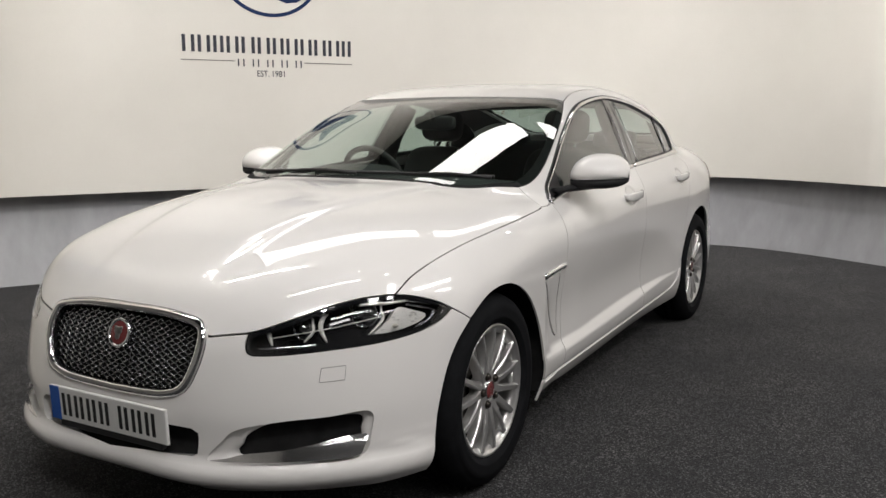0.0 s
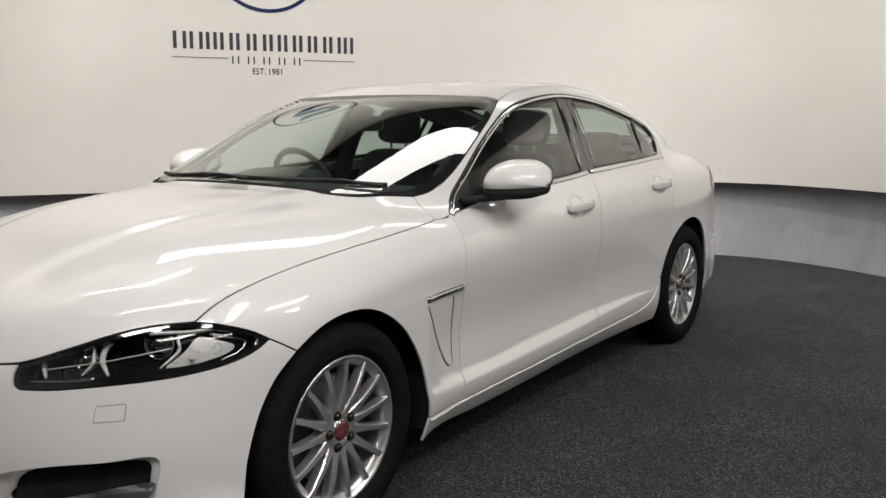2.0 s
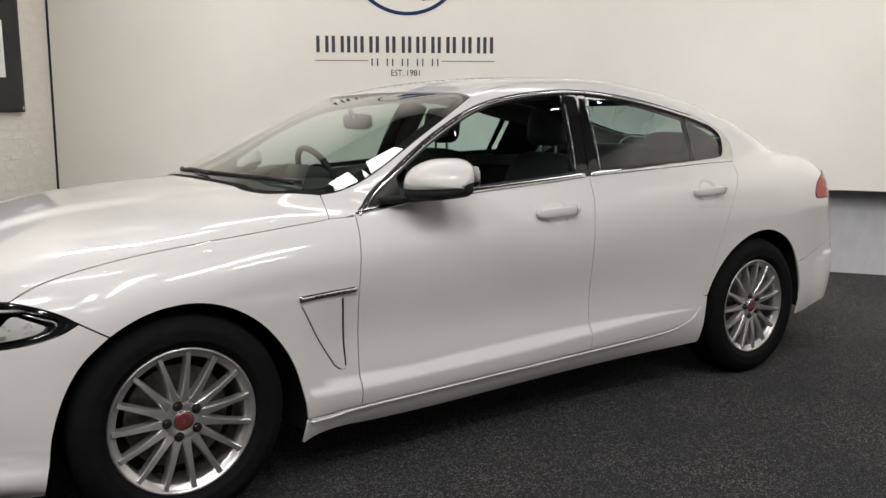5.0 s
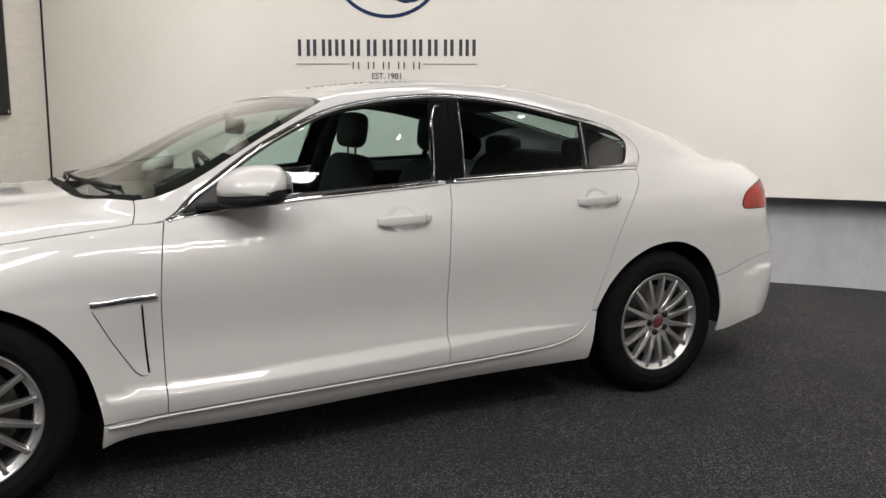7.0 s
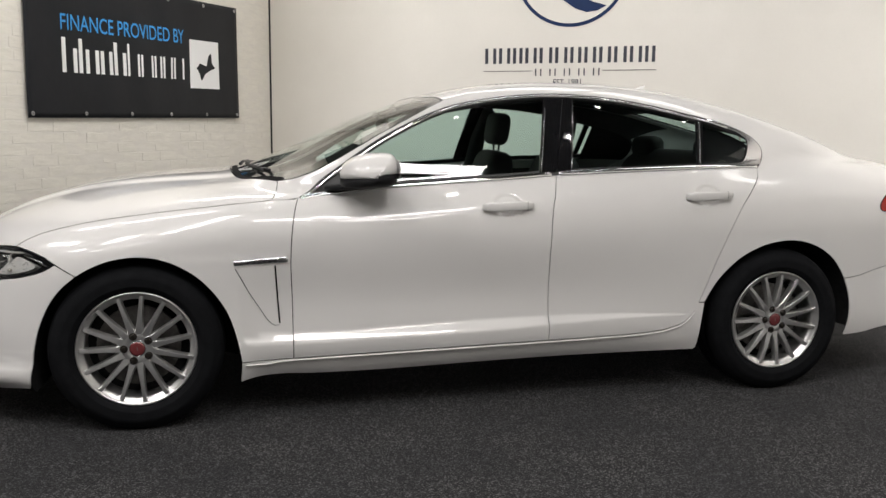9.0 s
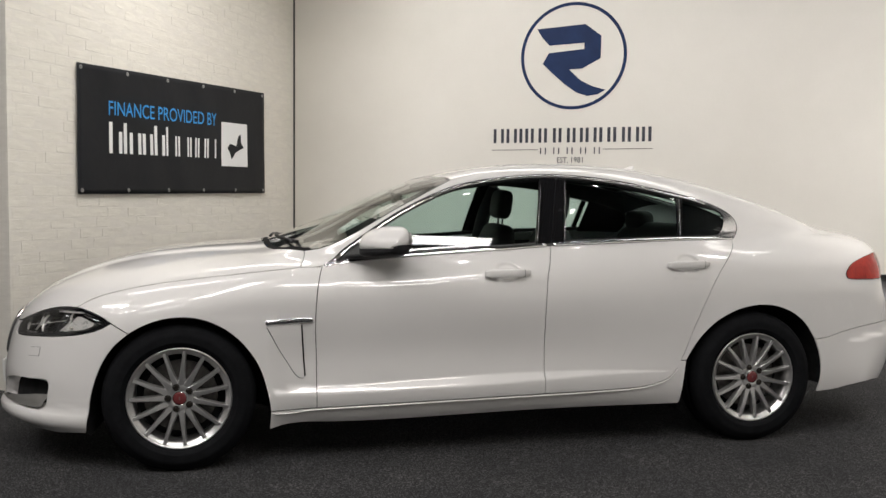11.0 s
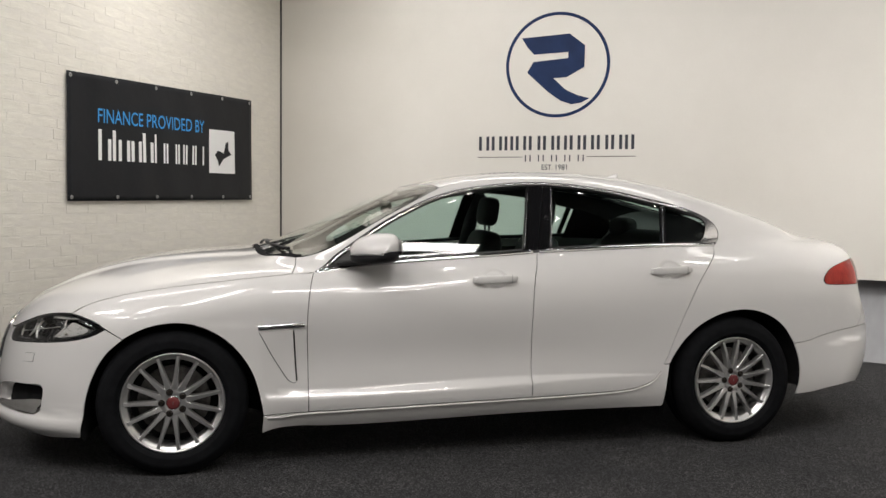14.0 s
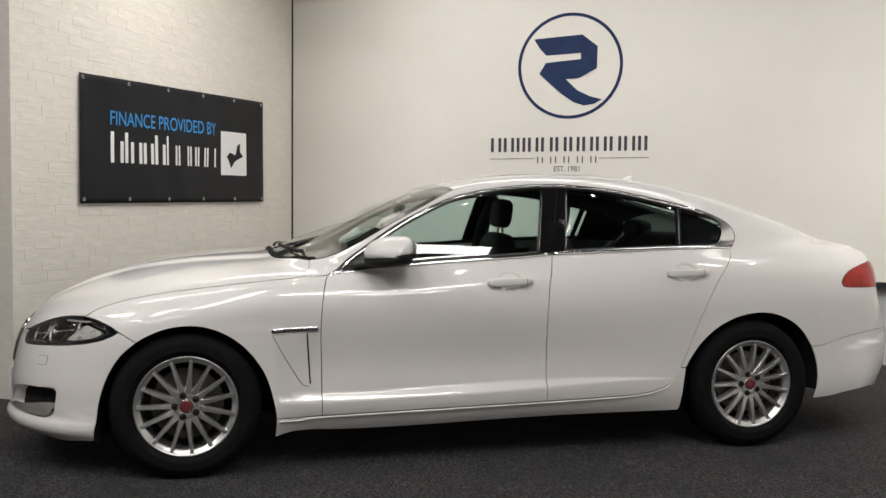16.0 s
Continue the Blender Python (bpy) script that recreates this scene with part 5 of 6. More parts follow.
    panel("side_reflector", [snap(glide(silver, True))], "nose", REFLECTOR, car, 0.02, gap=0, raised=-0.020, flange=0.03, label="silvered indicator reflector")
    # bright strips that follow the lamp's outer edge, and curved blades beside the lenses
    edge = glide(V((-0.455, 0.787, 0.742), (-0.377, 0.845, 0.724), (-0.322, 0.880, 0.697), (-0.346, 0.875, 0.666), (-0.398, 0.856, 0.645), (-0.536, 0.776, 0.624), (-0.64, 0.685, 0.616)))
    ribbon("lamp_strip", edge, 0.007, 0.004, SATIN_CHROME, car, raised=-0.016)
    edge = glide(V((-0.43, 0.812, 0.727), (-0.385, 0.846, 0.712), (-0.350, 0.866, 0.695), (-0.372, 0.862, 0.668), (-0.42, 0.842, 0.651)))
    ribbon("lamp_strip", edge, 0.006, 0.004, SATIN_CHROME, car, raised=-0.022)
    for q, wide in ((V((-0.488, 0.757, 0.742), (-0.498, 0.763, 0.717), (-0.506, 0.774, 0.686), (-0.552, 0.753, 0.645)), 0.006), (V((-0.590, 0.660, 0.736), (-0.626, 0.640, 0.713), (-0.648, 0.641, 0.675), (-0.647, 0.664, 0.632)), 0.013), (V((-0.650, 0.614, 0.705), (-0.657, 0.618, 0.691), (-0.668, 0.626, 0.665), (-0.690, 0.610, 0.636)), 0.007), (V((-0.722, 0.522, 0.684), (-0.738, 0.514, 0.664), (-0.745, 0.531, 0.629)), 0.011)):
        line = glide(q, step=0.008)
        w = 0.002 + wide * np.sin(np.linspace(0.1, 2.9, len(line)))
        ribbon("lamp_blade", line, w, 0.006, REFLECTOR, car, raised=-0.030, label="bright lamp blade")
    top_bar = glide(V((-0.545, 0.710, 0.733), (-0.475, 0.771, 0.731), (-0.421, 0.806, 0.733)))
    ribbon("lamp_bar", top_bar, np.linspace(0.012, 0.006, len(top_bar)), 0.004, REFLECTOR, car, raised=-0.012)
    wire = glide(V((-0.745, 0.530, 0.652), (-0.64, 0.665, 0.674), (-0.52, 0.765, 0.696)))
    ribbon("lamp_strip", wire, 0.0028, 0.002, REFLECTOR, car, raised=-0.020)
    low_bar = glide(V((-0.768, 0.492, 0.618), (-0.72, 0.565, 0.618), (-0.665, 0.635, 0.622)))
    ribbon("lamp_bar", low_bar, 0.010, 0.004, SATIN_CHROME, car, raised=-0.024)
    for s in (-1, 1):
        for (x, y, z), r in (((-0.556, 0.725, 0.697), 0.034), ((-0.690, 0.590, 0.664), 0.029)):
            p = snap(V((x, y, z)))[0]
            n = Vector(normals(p[None])[0] * np.array([1, 0.5, 0.2])).normalized()
            n = Vector((n.x, n.y * s, n.z))
            at = Vector((p[0], p[1] * s, p[2])) - n * 0.062
            m = Matrix.Translation(at) @ n.to_track_quat("Z", "Y").to_matrix().to_4x4()
            bm = bmesh.new()
            add_lathe(bm, [(r * 1.18, -0.01), (r * 1.20, 0.010), (r * 1.12, 0.013), (r * 1.05, 0.004), (r * 1.03, -0.02)], 36, m)
            ring = part("lens_ring", bm, SATIN_CHROME, car, "silvered ring round the lamp lens", True)
            bm = bmesh.new()
            add_lathe(bm, [(r * 1.05, 0.0), (r * 0.9, 0.014), (r * 0.65, 0.025), (r * 0.3, 0.032), (0.0005, 0.034)], 36, m)
            part("lens", bm, LENS, ring, "domed glass projector lens", True)
            bm = bmesh.new()
            add_lathe(bm, [(0.0005, -0.012), (r * 1.05, -0.012)], 24, m)
            part("lens_back", bm, DISC_STEEL, ring)
        bm = bmesh.new()
        add_super(bm, (0.009, 0.009, 0.006), Matrix.Translation((-0.476, 0.790 * s, 0.660)), 0.9, 0.9, 12, 8)
        part("indicator_bulb", bm, BULB, car, smooth=True)


front_details()


def wheel(x, s, turn):
    """One alloy wheel; its axis runs along y and its face points outwards."""
    m = Matrix.Translation((x, 0.868 * s, 0.338)) @ Matrix.Rotation(-s * math.pi / 2, 4, "X")
    bm = bmesh.new()
    prof = [(0.231, 0.002), (0.236, 0.016), (0.243, 0.026), (0.256, 0.032), (0.258, 0.0345), (0.262, 0.0335), (0.285, 0.038), (0.303, 0.036), (0.305, 0.033), (0.318, 0.028), (0.330, 0.016), (0.338, 0.0), (0.3425, -0.016), (0.3435, -0.045), (0.336, -0.047), (0.336, -0.053), (0.3440, -0.055), (0.3442, -0.095), (0.336, -0.097), (0.336, -0.103), (0.3440, -0.105), (0.3435, -0.145), (0.335, -0.17), (0.30, -0.185), (0.235, -0.18)]
    add_lathe(bm, prof, 72, m)
    bmesh.ops.recalc_face_normals(bm, faces=bm.faces)
    tyre = part("wheel", bm, RUBBER, car, "black road tyre on a multi-spoke alloy wheel", True)
    bm = bmesh.new()
    add_lathe(bm, [(0.2345, 0.004), (0.2355, 0.014), (0.2325, 0.0205), (0.2275, 0.0205), (0.2235, 0.0150), (0.2160, 0.0085), (0.2060, 0.0035), (0.2035, -0.002), (0.2025, -0.02), (0.2035, -0.14), (0.215, -0.17)], 72, m)
    bmesh.ops.recalc_face_normals(bm, faces=bm.faces)
    part("rim", bm, ALLOY, tyre, "silver alloy rim", True)
    bm = bmesh.new()
    for i in range(15):
        a = turn + 2 * math.pi * i / 15
        r = m @ Matrix.Rotation(a, 4, "Z")
        rows = []
        for k in range(8):
            t = k / 7
            rad = 0.058 + t * (0.2195 - 0.058)
            w = 0.0116 - 0.0042 * t + 0.008 * (1 - t) ** 7 + 0.002 * max(0, t - 0.85) / 0.15
            h = 0.001 + 0.0125 * t + 0.006 * math.sin(math.pi * t)
            rows.append([bm.verts.new(r @ Vector((rad, o * w, h + d))) for o, d in ((-1.2, -0.030), (-1.0, -0.003), (-0.72, 0.002), (0.72, 0.004), (1.0, -0.001), (1.2, -0.030))])
        for p, q in zip(rows, rows[1:]):
            for j in range(5):
                bm.faces.new((p[j], p[j + 1], q[j + 1], q[j]))
    bmesh.ops.recalc_face_normals(bm, faces=bm.faces)
    part("spokes", bm, ALLOY, tyre, "fifteen slim silver spokes")
    bm = bmesh.new()
    add_lathe(bm, [(0.0, 0.002), (0.030, 0.002), (0.034, 0.006), (0.062, 0.004), (0.074, -0.002), (0.078, -0.03), (0.05, -0.05)], 48, m)
    bmesh.ops.recalc_face_normals(bm, faces=bm.faces)
    part("hub", bm, ALLOY, tyre, smooth=True)
    bm = bmesh.new()
    add_lathe(bm, [(0.0, 0.012), (0.020, 0.0115), (0.0285, 0.010), (0.0298, 0.006)], 32, m)
    part("centre_cap", bm, RED_BADGE, tyre, "red enamel wheel cap", True)
    bm = bmesh.new()
    add_lathe(bm, [(0.0292, 0.008), (0.0305, 0.0108), (0.0325, 0.008), (0.0332, 0.003)], 32, m)
    part("cap_ring", bm, CHROME, tyre, smooth=True)
    bm = bmesh.new()
    add_super(bm, (0.009, 0.011, 0.0014), m @ Matrix.Translation((0, 0, 0.0106)), 0.8, 0.8, 12, 6)
    part("cap_boss", bm, DISC_STEEL, tyre, smooth=True)
    for i in range(5):
        a = turn + radians(24) + 2 * math.pi * i / 5
        c = m @ Matrix.Translation((0.052 * math.cos(a), 0.052 * math.sin(a), 0.0035))
        bm = bmesh.new()
        add_lathe(bm, [(0.0, 0.013), (0.009, 0.0125), (0.0115, 0.009), (0.012, 0.002), (0.0155, 0.004), (0.0165, 0.0)], 12, c)
        part("wheel_nut", bm, NUT_STEEL, tyre)
    bm = bmesh.new()
    add_lathe(bm, [(0.05, -0.06), (0.165, -0.06), (0.165, -0.08), (0.05, -0.08)], 48, m, True)
    part("brake_disc", bm, DISC_STEEL, tyre)
    bm = bmesh.new()
    add_lathe(bm, [(0.0, -0.10), (0.204, -0.10)], 48, m)
    part("brake_shield", bm, SHADOW_BLACK, tyre)


for wx, turn in ((0.0, radians(12)), (2.9, radians(12))):
    for s in (-1, 1):
        wheel(wx, s, turn)


def underside():
    for cx, low in ((0.005, -16), (2.89, -6)):
        for s in (-1, 1):
            bm = bmesh.new()
            m = Matrix.Translation((cx, 0, 0.33)) @ Matrix.Rotation(math.pi / 2, 4, "X")
            seg, rows = 40, []
            turns = [math.radians(low + (202 - low) * i / seg) for i in range(seg + 1)]
            rim = on_side([(cx + 0.432 * math.cos(a), 0.33 + 0.432 * math.sin(a)) for a in turns])[:, 1] - 0.016
            for r, deep in ((0.432, rim), (0.425, [0.78] * len(turns)), (0.412, [0.58] * len(turns)), (0.0, [0.58] * len(turns))):
                rows.append([bm.verts.new(m @ Vector((r * math.cos(a), r * math.sin(a), -s * d))) for a, d in zip(turns, deep)])
            for a, b in zip(rows, rows[1:]):
                for i in range(seg):
                    bm.faces.new((a[i], a[i + 1], b[i + 1], b[i]))
            part("wheel_arch_liner", bm, SHADOW_BLACK, car)
    bm = bmesh.new()
    add_box(bm, (2.02, 1.66, 0.10), Matrix.Translation((1.45, 0, 0.25)), 0.03)
    add_box(bm, (4.3, 1.14, 0.10), Matrix.Translation((1.5, 0, 0.28)), 0.03)
    part("underbody", bm, SHADOW_BLACK, car)


underside()


def side_details():
    for s in (-1, 1):
        for x0, x1, z0, z1 in ((1.428, 1.660, 0.897, 0.903), (2.397, 2.630, 0.932, 0.939)):
            pts, rad = [], []
            for k in range(15):
                t = k / 14
                x, z = x0 + (x1 - x0) * t, z0 + (z1 - z0) * t
                base = WIDTH(x) - TUCK(z)
                y = base + 0.012 + 0.014 * math.sin(math.pi * t) ** 0.5
                pts.append((x, y * s, z))
                rad.append(0.0160 * min(1, 0.55 + 3 * min(t, 1 - t)) - 0.002 * t)
            bm = bmesh.new()
            rings = []
            for (x, y, z), r in zip(pts, rad):
                ring = []
                for k in range(16):
                    a = 2 * math.pi * k / 16
                    ca, sa = math.cos(a), math.sin(a)
                    ring.append(bm.verts.new((x, y + s * 0.62 * r * math.copysign(abs(ca) ** 0.7, ca), z + 1.36 * r * math.copysign(abs(sa) ** 0.6, sa))))
                rings.append(ring)
            for a, b in zip(rings, rings[1:]):
                for k in range(16):
                    bm.faces.new((a[k], a[(k + 1) % 16], b[(k + 1) % 16], b[k]))
            bm.faces.new(rings[0])
            bm.faces.new(rings[-1][::-1])
            bmesh.ops.recalc_face_normals(bm, faces=bm.faces)
            handle = part("door_handle", bm, WHITE_PAINT, car, smooth=True)
            n = int(len(pts) * 0.80)
            bm = bmesh.new()
            loop = [Vector((pts[n][0], pts[n][1] + s * 0.66 * rad[n] * math.copysign(abs(math.cos(a)) ** 0.7, math.cos(a)), pts[n][2] + 1.41 * rad[n] * math.copysign(abs(math.sin(a)) ** 0.6, math.sin(a)))) for a in [2 * math.pi * k / 24 for k in range(24)]]
            rows = [[bm.verts.new(q + Vector((d, 0, 0))) for q in loop] for d in (-0.0008, 0.0008)]
            for k in range(24):
                bm.faces.new((rows[0][k], rows[0][(k + 1) % 24], rows[1][(k + 1) % 24], rows[1][k]))
            bm.faces.new(rows[0])
            bm.faces.new(rows[1][::-1])
            part("lock_cap_seam", bm, BLACK_PLASTIC, handle)
            for x in (x0 + 0.012, x1 - 0.03):
                bm = bmesh.new()
                y = float(WIDTH(x) - TUCK((z0 + z1) / 2))
                add_super(bm, (0.016, 0.026, 0.013), Matrix.Translation((x + 0.008, (y - 0.002) * s, (z0 + z1) / 2)), 0.7, 0.7, 14, 8)
                part("handle_foot", bm, WHITE_PAINT, handle, smooth=True)
        # door mirror
        nu, nv = 36, 24

        def egg(upper):
            bm = bmesh.new()
            rows = []
            for j in range(nv + 1):
                v = -math.cos(math.pi * j / nv)
                full = max(0.0, 1 - abs(v) ** 2.3) ** 0.5
                ring = []
                for i in range(nu):
                    ca, sa = math.cos(2 * math.pi * i / nu), math.sin(2 * math.pi * i / nu)
                    x = (0.128 * ca if ca < 0 else 0.104 * ca ** 0.4) * full
                    seam = 1.034 + 0.010 * ca + 0.004 * v
                    if upper:
                        z = seam + 0.094 * max(sa, 0.0) ** 0.70 * full * (1 - 0.05 * v)
                    else:
                        z = seam - 0.003 - 0.047 * max(-sa, 0.0) ** 0.38 * full ** 0.5
                    grow = 1.0 if upper else 0.985
                    ring.append(bm.verts.new(Vector((0.943 + x * grow + 0.010 * v, (0.930 + 0.124 * v * grow) * s, z))))
                rows.append(ring)
            for p, q in zip(rows, rows[1:]):
                for i in range(nu):
                    bm.faces.new((p[i], p[(i + 1) % nu], q[(i + 1) % nu], q[i]))
            bmesh.ops.remove_doubles(bm, verts=bm.verts, dist=1e-5)
            bmesh.ops.recalc_face_normals(bm, faces=bm.faces)
            return bm

        shell = part("door_mirror", egg(True), WHITE_PAINT, car, "white door mirror with a black lower shell", True)
        part("lower_shell", egg(False), MATT_BLACK, shell, "black plastic", True)
        bm = bmesh.new()
        add_tube(bm, [(0.775, 0.790 * s, 0.976), (0.82, 0.815 * s, 0.980), (0.87, 0.85 * s, 0.986), (0.93, 0.91 * s, 0.995)], [0.030, 0.036, 0.042, 0.046], 14, 0.38)
        part("mirror_arm", bm, MATT_BLACK, shell, smooth=True)
        bm = bmesh.new()
        add_super(bm, (0.004, 0.085, 0.040), Matrix.Translation((1.046, 0.94 * s, 1.062)), 0.5, 0.5, 24, 10)
        part("mirror_glass", bm, material("mirror_silver", (0.8, 0.8, 0.8), 0.02, 1.0), shell, smooth=True)
        bm = bmesh.new()
        add_tube(bm, [(0.8225 + 0.085 * (k / 8) ** 2.2, (0.90 + 0.125 * k / 8) * s, 1.046) for k in range(9)], 0.004, 8)
        part("mirror_indicator", bm, SATIN_CHROME, shell, smooth=True)
    # aerial fin
    bm = bmesh.new()
    rows = []
    for k in range(11):
        t = k / 10
        x = 2.465 + 0.14 * t
        zb = float(ROOF(x)) - 0.004
        h = 0.008 + 0.072 * t ** 1.3 * (1 if t < 0.9 else 0.9)
        w = 0.018 * math.sin(math.pi * min(0.98, 0.15 + 0.8 * t)) + 0.003
        rows.append([bm.verts.new(q) for q in ((x, -w, zb - 0.006), (x, -w * 0.35, zb + h * 0.75), (x, 0, zb + h), (x, w * 0.35, zb + h * 0.75), (x, w, zb - 0.006))])
    for a, b in zip(rows, rows[1:]):
        for i in range(4):
            bm.faces.new((a[i], b[i], b[i + 1], a[i + 1]))
    bm.faces.new(rows[0])
    bm.faces.new(rows[-1][::-1])
    bmesh.ops.recalc_face_normals(bm, faces=bm.faces)
    part("aerial_fin", bm, WHITE_PAINT, car, smooth=True)
    # wipers and the black scuttle
    ribbon("scuttle_edge", np.array([p + np.array([0.022, 0, 0.0]) for p in mirrored(open_path(("back", COWL)))[:len(open_path(COWL))]]), 0.040, 0.003, SHADOW_BLACK, car, raised=-0.004, label="black scuttle trim")
    for pts in ([(0.555, 0.66), (0.50, 0.52), (0.468, 0.32), (0.455, 0.10), (0.452, -0.02)], [(0.452, 0.02), (0.462, -0.2), (0.49, -0.42), (0.545, -0.62)]):
        q = cast(np.array([(x, y, 1.8) for x, y in pts]), (0, 0, -1), 1.2)
        g = glide(q)
        bm = bmesh.new()
        add_tube(bm, [tuple(p + np.array([0, 0, 0.005])) for p in g], 0.006, 8, 1.1)
        w = part("wiper_blade", bm, BLACK_PLASTIC, car, smooth=True)
        bm = bmesh.new()
        e = g[len(g) // 2]
        add_tube(bm, [tuple(g[-1] + np.array([-0.03, 0, 0.002])), tuple((g[-1] + e) / 2 + np.array([-0.02, 0, 0.012])), tuple(e + np.array([0, 0, 0.011]))], [0.008, 0.006, 0.004], 8)
        part("wiper_arm", bm, BLACK_PLASTIC, w, smooth=True)


side_details()


def cabin():
    roof = mirrored(open_path(("back", SCREEN_TOP), GUTTER, REAR_TOP))
    panel("headlining", [roof], "top", HEADLINER, car, 0.08, gap=0.0, raised=-0.028, flange=0, sides=(1,))
    cards = on_side([(0.64, 0.94), (0.64, 0.35), (1.2, 0.33), (2.0, 0.33), (2.45, 0.36), (2.60, 0.6), (2.80, 0.95), (2.80, 1.03), (2.2, 1.03), (1.5, 0.995), (1.0, 0.965)])
    panel("door_card", [np.vstack([np.linspace(a, b, 12)[:-1] for a, b in zip(cards, np.roll(cards, -1, 0))])], "diag", CABIN, car, 0.08, gap=0.0, raised=-0.075, flange=0)
    # inside, the trim hangs lower than the windows' upper edge
    INNER_DROP = 0.032 * np.clip((RAIL[1:-3, 0] - 1.25) / 0.25, 0, 1) * np.clip((2.82 - RAIL[1:-3, 0]) / 0.15, 0, 1)
    panel("pillar_lining", [path(("back", np.vstack([SCREEN_SIDE[1:], GUTTER[1:], REAR_SIDE[:3]])), V(SCREEN_SIDE[1], (0.66, 0.80, 0.962)), V((0.66, 0.80, 0.962), *(RAIL[1:-3] - INNER_DROP[:, None] * np.array([0, 0, 1]))), V(RAIL[-4], REAR_SIDE[2]))], "diag", CABIN, car, 0.04, gap=0.0, raised=-0.03, flange=0)
    for x0, x1, z0, z1 in ((1.72, 1.78, 1.0, 1.35),):
        for s in (-1, 1):
            a, b = on_side([(x0 + 0.08, z0), (x1 + 0.11, z1)])
            bm = bmesh.new()
            add_tube(bm, [(a[0], (a[1] - 0.07) * s, a[2] - 0.1), ((a[0] + b[0]) / 2, ((a[1] + b[1]) / 2 - 0.065) * s, (a[2] + b[2]) / 2), (b[0], (b[1] - 0.06) * s, b[2] - 0.01)], [0.05, 0.045, 0.04], 10)
            part("inner_pillar", bm, CABIN, car, smooth=True)
    bm = bmesh.new()
    add_box(bm, (2.4, 1.5, 0.04), Matrix.Translation((1.75, 0, 0.33)))
    add_box(bm, (0.04, 1.5, 0.62), Matrix.Translation((0.62, 0, 0.65)))
    add_box(bm, (0.04, 1.4, 0.7), Matrix.Translation((2.95, 0, 0.68)))
    part("cabin_floor", bm, CABIN, car)
    # dashboard
    bm = bmesh.new()
    add_super(bm, (0.30, 0.70, 0.13), Matrix.Translation((0.86, 0, 0.87)), 0.5, 0.35)
    add_super(bm, (0.16, 0.22, 0.06), Matrix.Translation((0.98, 0.36, 0.99)), 0.7, 0.7)
    add_super(bm, (0.35, 0.14, 0.14), Matrix.Translation((1.3, 0, 0.62)), 0.4, 0.4)
    part("dashboard", bm, CABIN, car, smooth=True)
    # steering wheel
    m = Matrix.Translation((1.13, 0.36, 0.965)) @ pose(0, 0, 0, 0, 65, 0)
    bm = bmesh.new()
    add_lathe(bm, [(0.178 + 0.015 * math.cos(a), 0.015 * math.sin(a)) for a in [2 * math.pi * k / 12 for k in range(12)]], 48, m, True)
    steer = part("steering_wheel", bm, LEATHER, car, "black leather steering wheel", True)
    bm = bmesh.new()
    add_super(bm, (0.07, 0.08, 0.025), m, 0.6, 0.6)
    for a in (0.0, math.pi, math.pi * 1.5):
        add_box(bm, (0.12, 0.035, 0.015), m @ Matrix.Rotation(a + math.pi / 2, 4, "Z") @ Matrix.Translation((0.11, 0, 0)), 0.004)
    part("wheel_boss", bm, CABIN, steer)
    # seats
    for y, back in ((-0.37, 0.10), (0.37, 0.0)):
        bm = bmesh.new()
        add_super(bm, (0.27, 0.25, 0.10), Matrix.Translation((1.50 + back, y, 0.56)), 0.5, 0.5)
        seat = part("front_seat", bm, LEATHER, car, "black leather front seat", True)
        bm = bmesh.new()
        add_super(bm, (0.085, 0.235, 0.315), Matrix.Translation((1.80 + back, y, 0.80)) @ pose(0, 0, 0, 0, 12, 0), 0.45, 0.55)
        part("backrest", bm, LEATHER, seat, smooth=True)
        bm = bmesh.new()
        add_super(bm, (0.052, 0.130, 0.092), Matrix.Translation((1.872 + back, y, 1.232)) @ pose(0, 0, 0, 0, 8, 0), 0.55, 0.6)
        part("headrest", bm, LEATHER, seat, smooth=True)
        for d in (-0.05, 0.05):
            bm = bmesh.new()
            add_tube(bm, [(1.865 + back, y + d, 1.08), (1.868 + back, y + d, 1.16)], 0.007, 8)
            part("headrest_post", bm, SATIN_CHROME, seat)
    bm = bmesh.new()
    add_super(bm, (0.26, 0.66, 0.11), Matrix.Translation((2.42, 0, 0.58)), 0.5, 0.4)
    bench = part("rear_seat", bm, LEATHER, car, "black leather rear bench seat", True)
    bm = bmesh.new()
    add_super(bm, (0.09, 0.64, 0.34), Matrix.Translation((2.74, 0, 0.80)) @ pose(0, 0, 0, 0, 22, 0), 0.45, 0.4)
    part("backrest", bm, LEATHER, bench, smooth=True)
    for y in (-0.37, 0.37):
        bm = bmesh.new()
        add_super(bm, (0.06, 0.14, 0.065), Matrix.Translation((2.82, y, 1.135)), 0.6, 0.6)
        part("headrest", bm, LEATHER, bench, smooth=True)
    bm = bmesh.new()
    add_box(bm, (0.50, 1.12, 0.02), Matrix.Translation((3.12, 0, 1.06)), 0.004)
    part("parcel_shelf", bm, CABIN, car)
    bm = bmesh.new()
    add_super(bm, (0.02, 0.115, 0.036), Matrix.Translation((1.14, 0.0, 1.255)), 0.5, 0.5)
    add_tube(bm, [(1.12, 0, 1.27), (1.10, 0, 1.31)], 0.012, 8)
    part("rear_view_mirror", bm, BLACK_PLASTIC, car, smooth=True)


cabin()


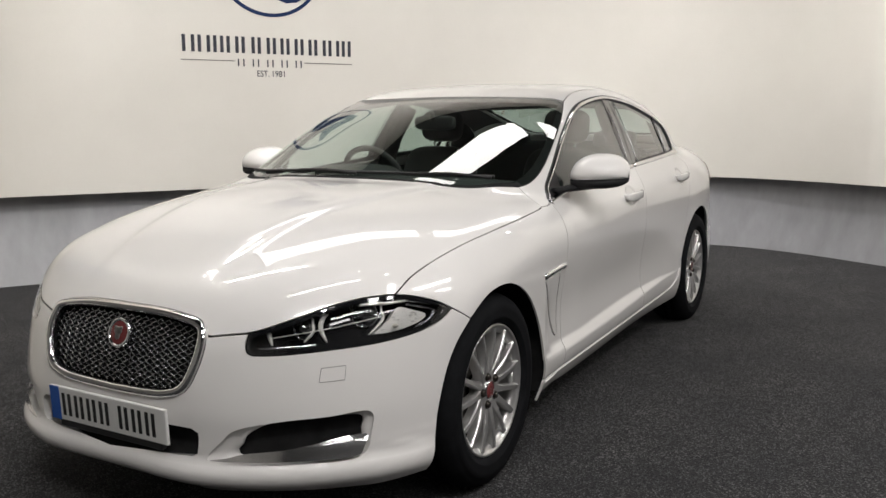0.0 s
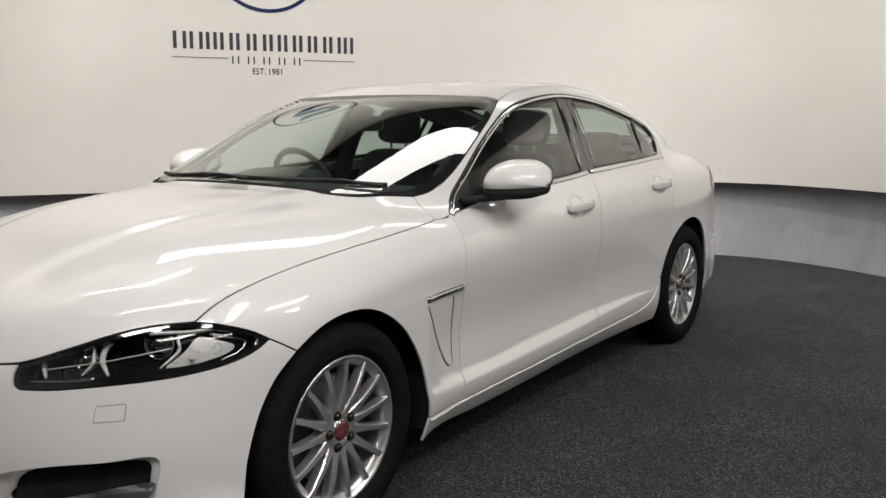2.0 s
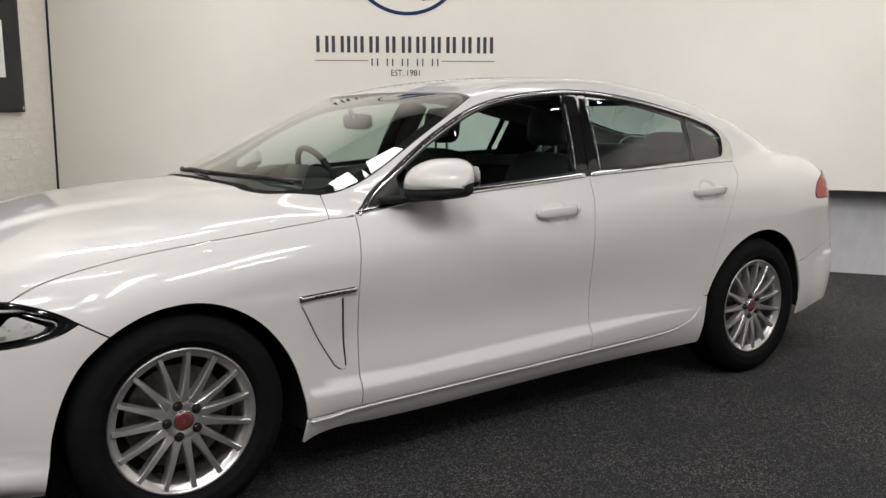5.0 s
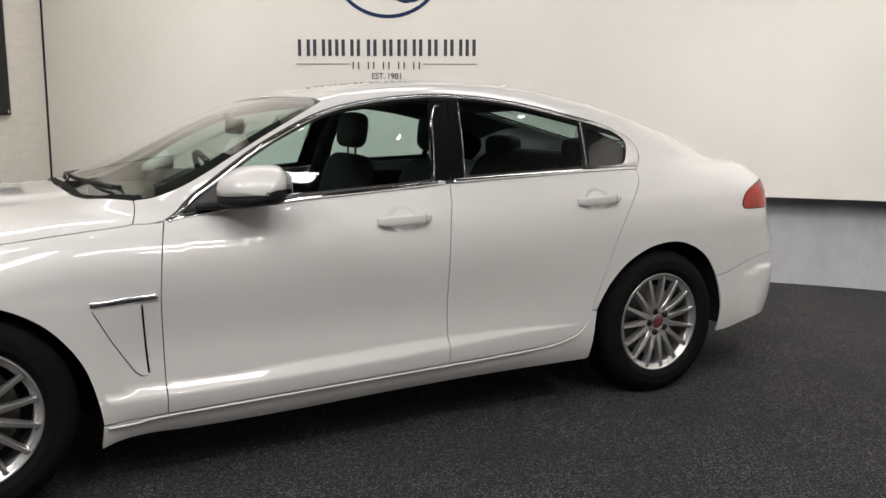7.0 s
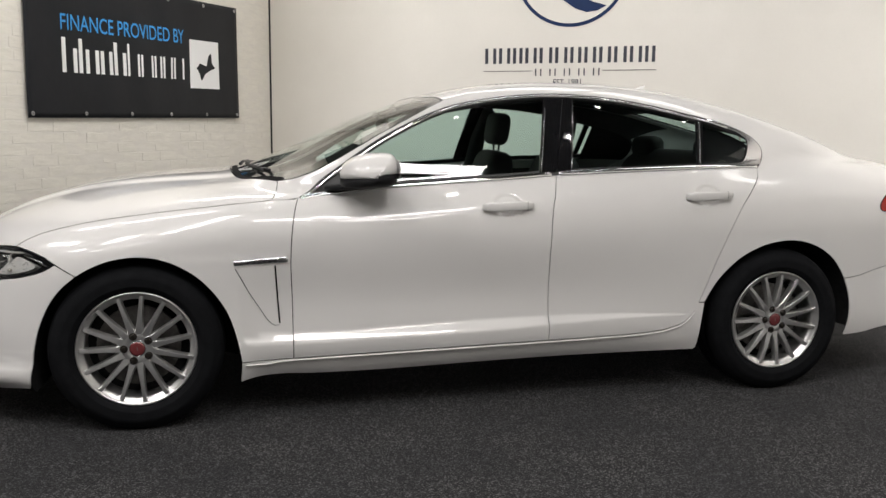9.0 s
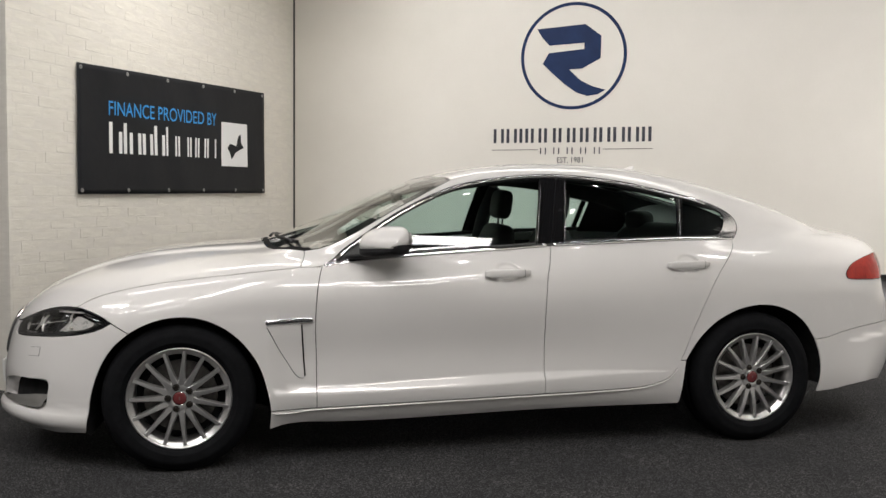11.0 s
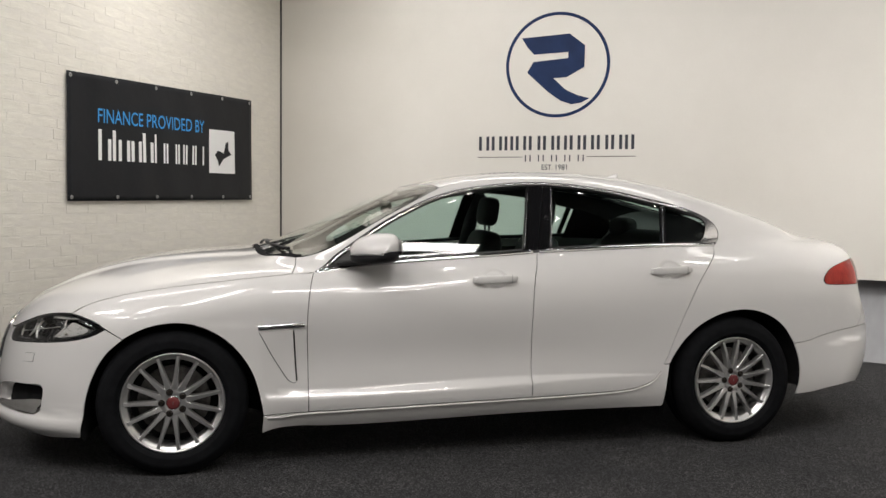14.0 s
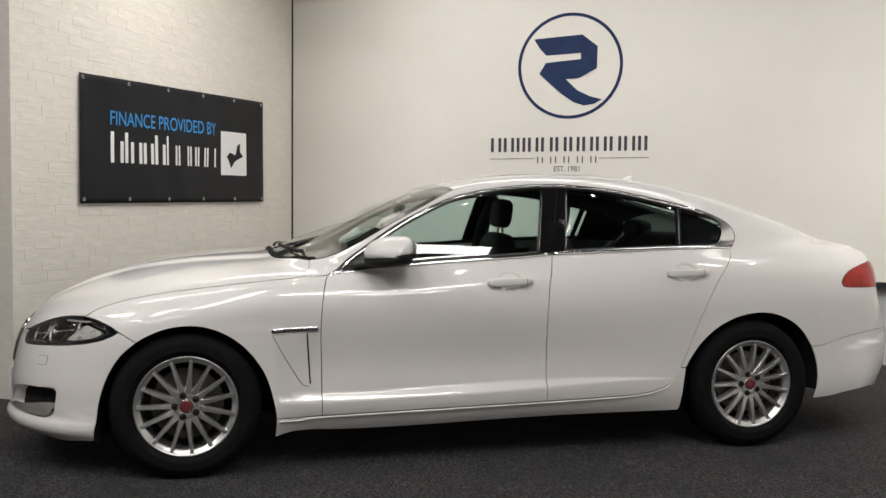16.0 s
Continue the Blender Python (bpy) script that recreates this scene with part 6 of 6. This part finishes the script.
# ---- brickwork, last: painted bricks on the side wall ----
def brick_wall():
    n0, n1 = 0.285, WALL_N
    core = wall_run("wall_brick", [(BRICK_S - 0.006, n0), (BRICK_S - 0.006, n1)], 0, CEILING, 0.28, MORTAR_PAINT, "white painted brick wall with faint courses")
    kinds = []
    rng = random.Random(4)
    L, H, D, J = 0.222, 0.070, 0.02, 0.004
    for k in range(10):
        bm = bmesh.new()
        add_box(bm, (D, L, H))
        bmesh.ops.bevel(bm, geom=list(bm.edges), offset=0.003, segments=1, affect="EDGES")
        for v in bm.verts:
            v.co += Vector((rng.uniform(-0.0012, 0.0012), rng.uniform(-0.0016, 0.0016), rng.uniform(-0.0016, 0.0016)))
        me = bpy.data.meshes.new("brick")
        bm.to_mesh(me)
        bm.free()
        me.materials.append(BRICK_PAINT)
        kinds.append(me)
    turn = math.atan2(BACK.y, BACK.x) - math.pi / 2
    rest = bmesh.new()
    singles = 0
    for row in range(int(CEILING / (H + J))):
        shift = rng.uniform(-0.05, 0.05)
        z = row * (H + J) + H / 2 + J / 2
        n = n0 + L / 2 + (0 if row % 2 else -(L + J) / 2) + shift
        while n < n1 + L / 2:
            a, b = max(n - L / 2, n0 - 0.004 + rng.uniform(0, 0.012)), min(n + L / 2, n1 - 0.004)
            if b - a > 0.03:
                m = Matrix.Translation(plan(BRICK_S - 0.0066 - D / 2 + rng.uniform(0.0006, 0.0016), (a + b) / 2, z)) @ Matrix.Rotation(turn, 4, "Z") @ pose(0, 0, 0, rng.uniform(-0.5, 0.5), rng.uniform(-1.0, 1.0), rng.uniform(-0.06, 0.06)) @ Matrix.Diagonal((1, (b - a) / L, 1, 1))
                me = kinds[rng.randrange(10)]
                if singles < 300 and 0.9 < z < 2.5 and n < 3.4:
                    ob = new("brick", me)
                    ob.matrix_world = m
                    ob.parent = core
                    singles += 1
                else:
                    s = len(rest.verts)
                    new_verts = [rest.verts.new(m @ v.co) for v in me.vertices]
                    for p in me.polygons:
                        rest.faces.new([new_verts[i] for i in p.vertices])
            n += L + J
    ob = mesh_object("brickwork", rest, BRICK_PAINT, core)
    tagged(ob, kind="stuff")


brick_wall()
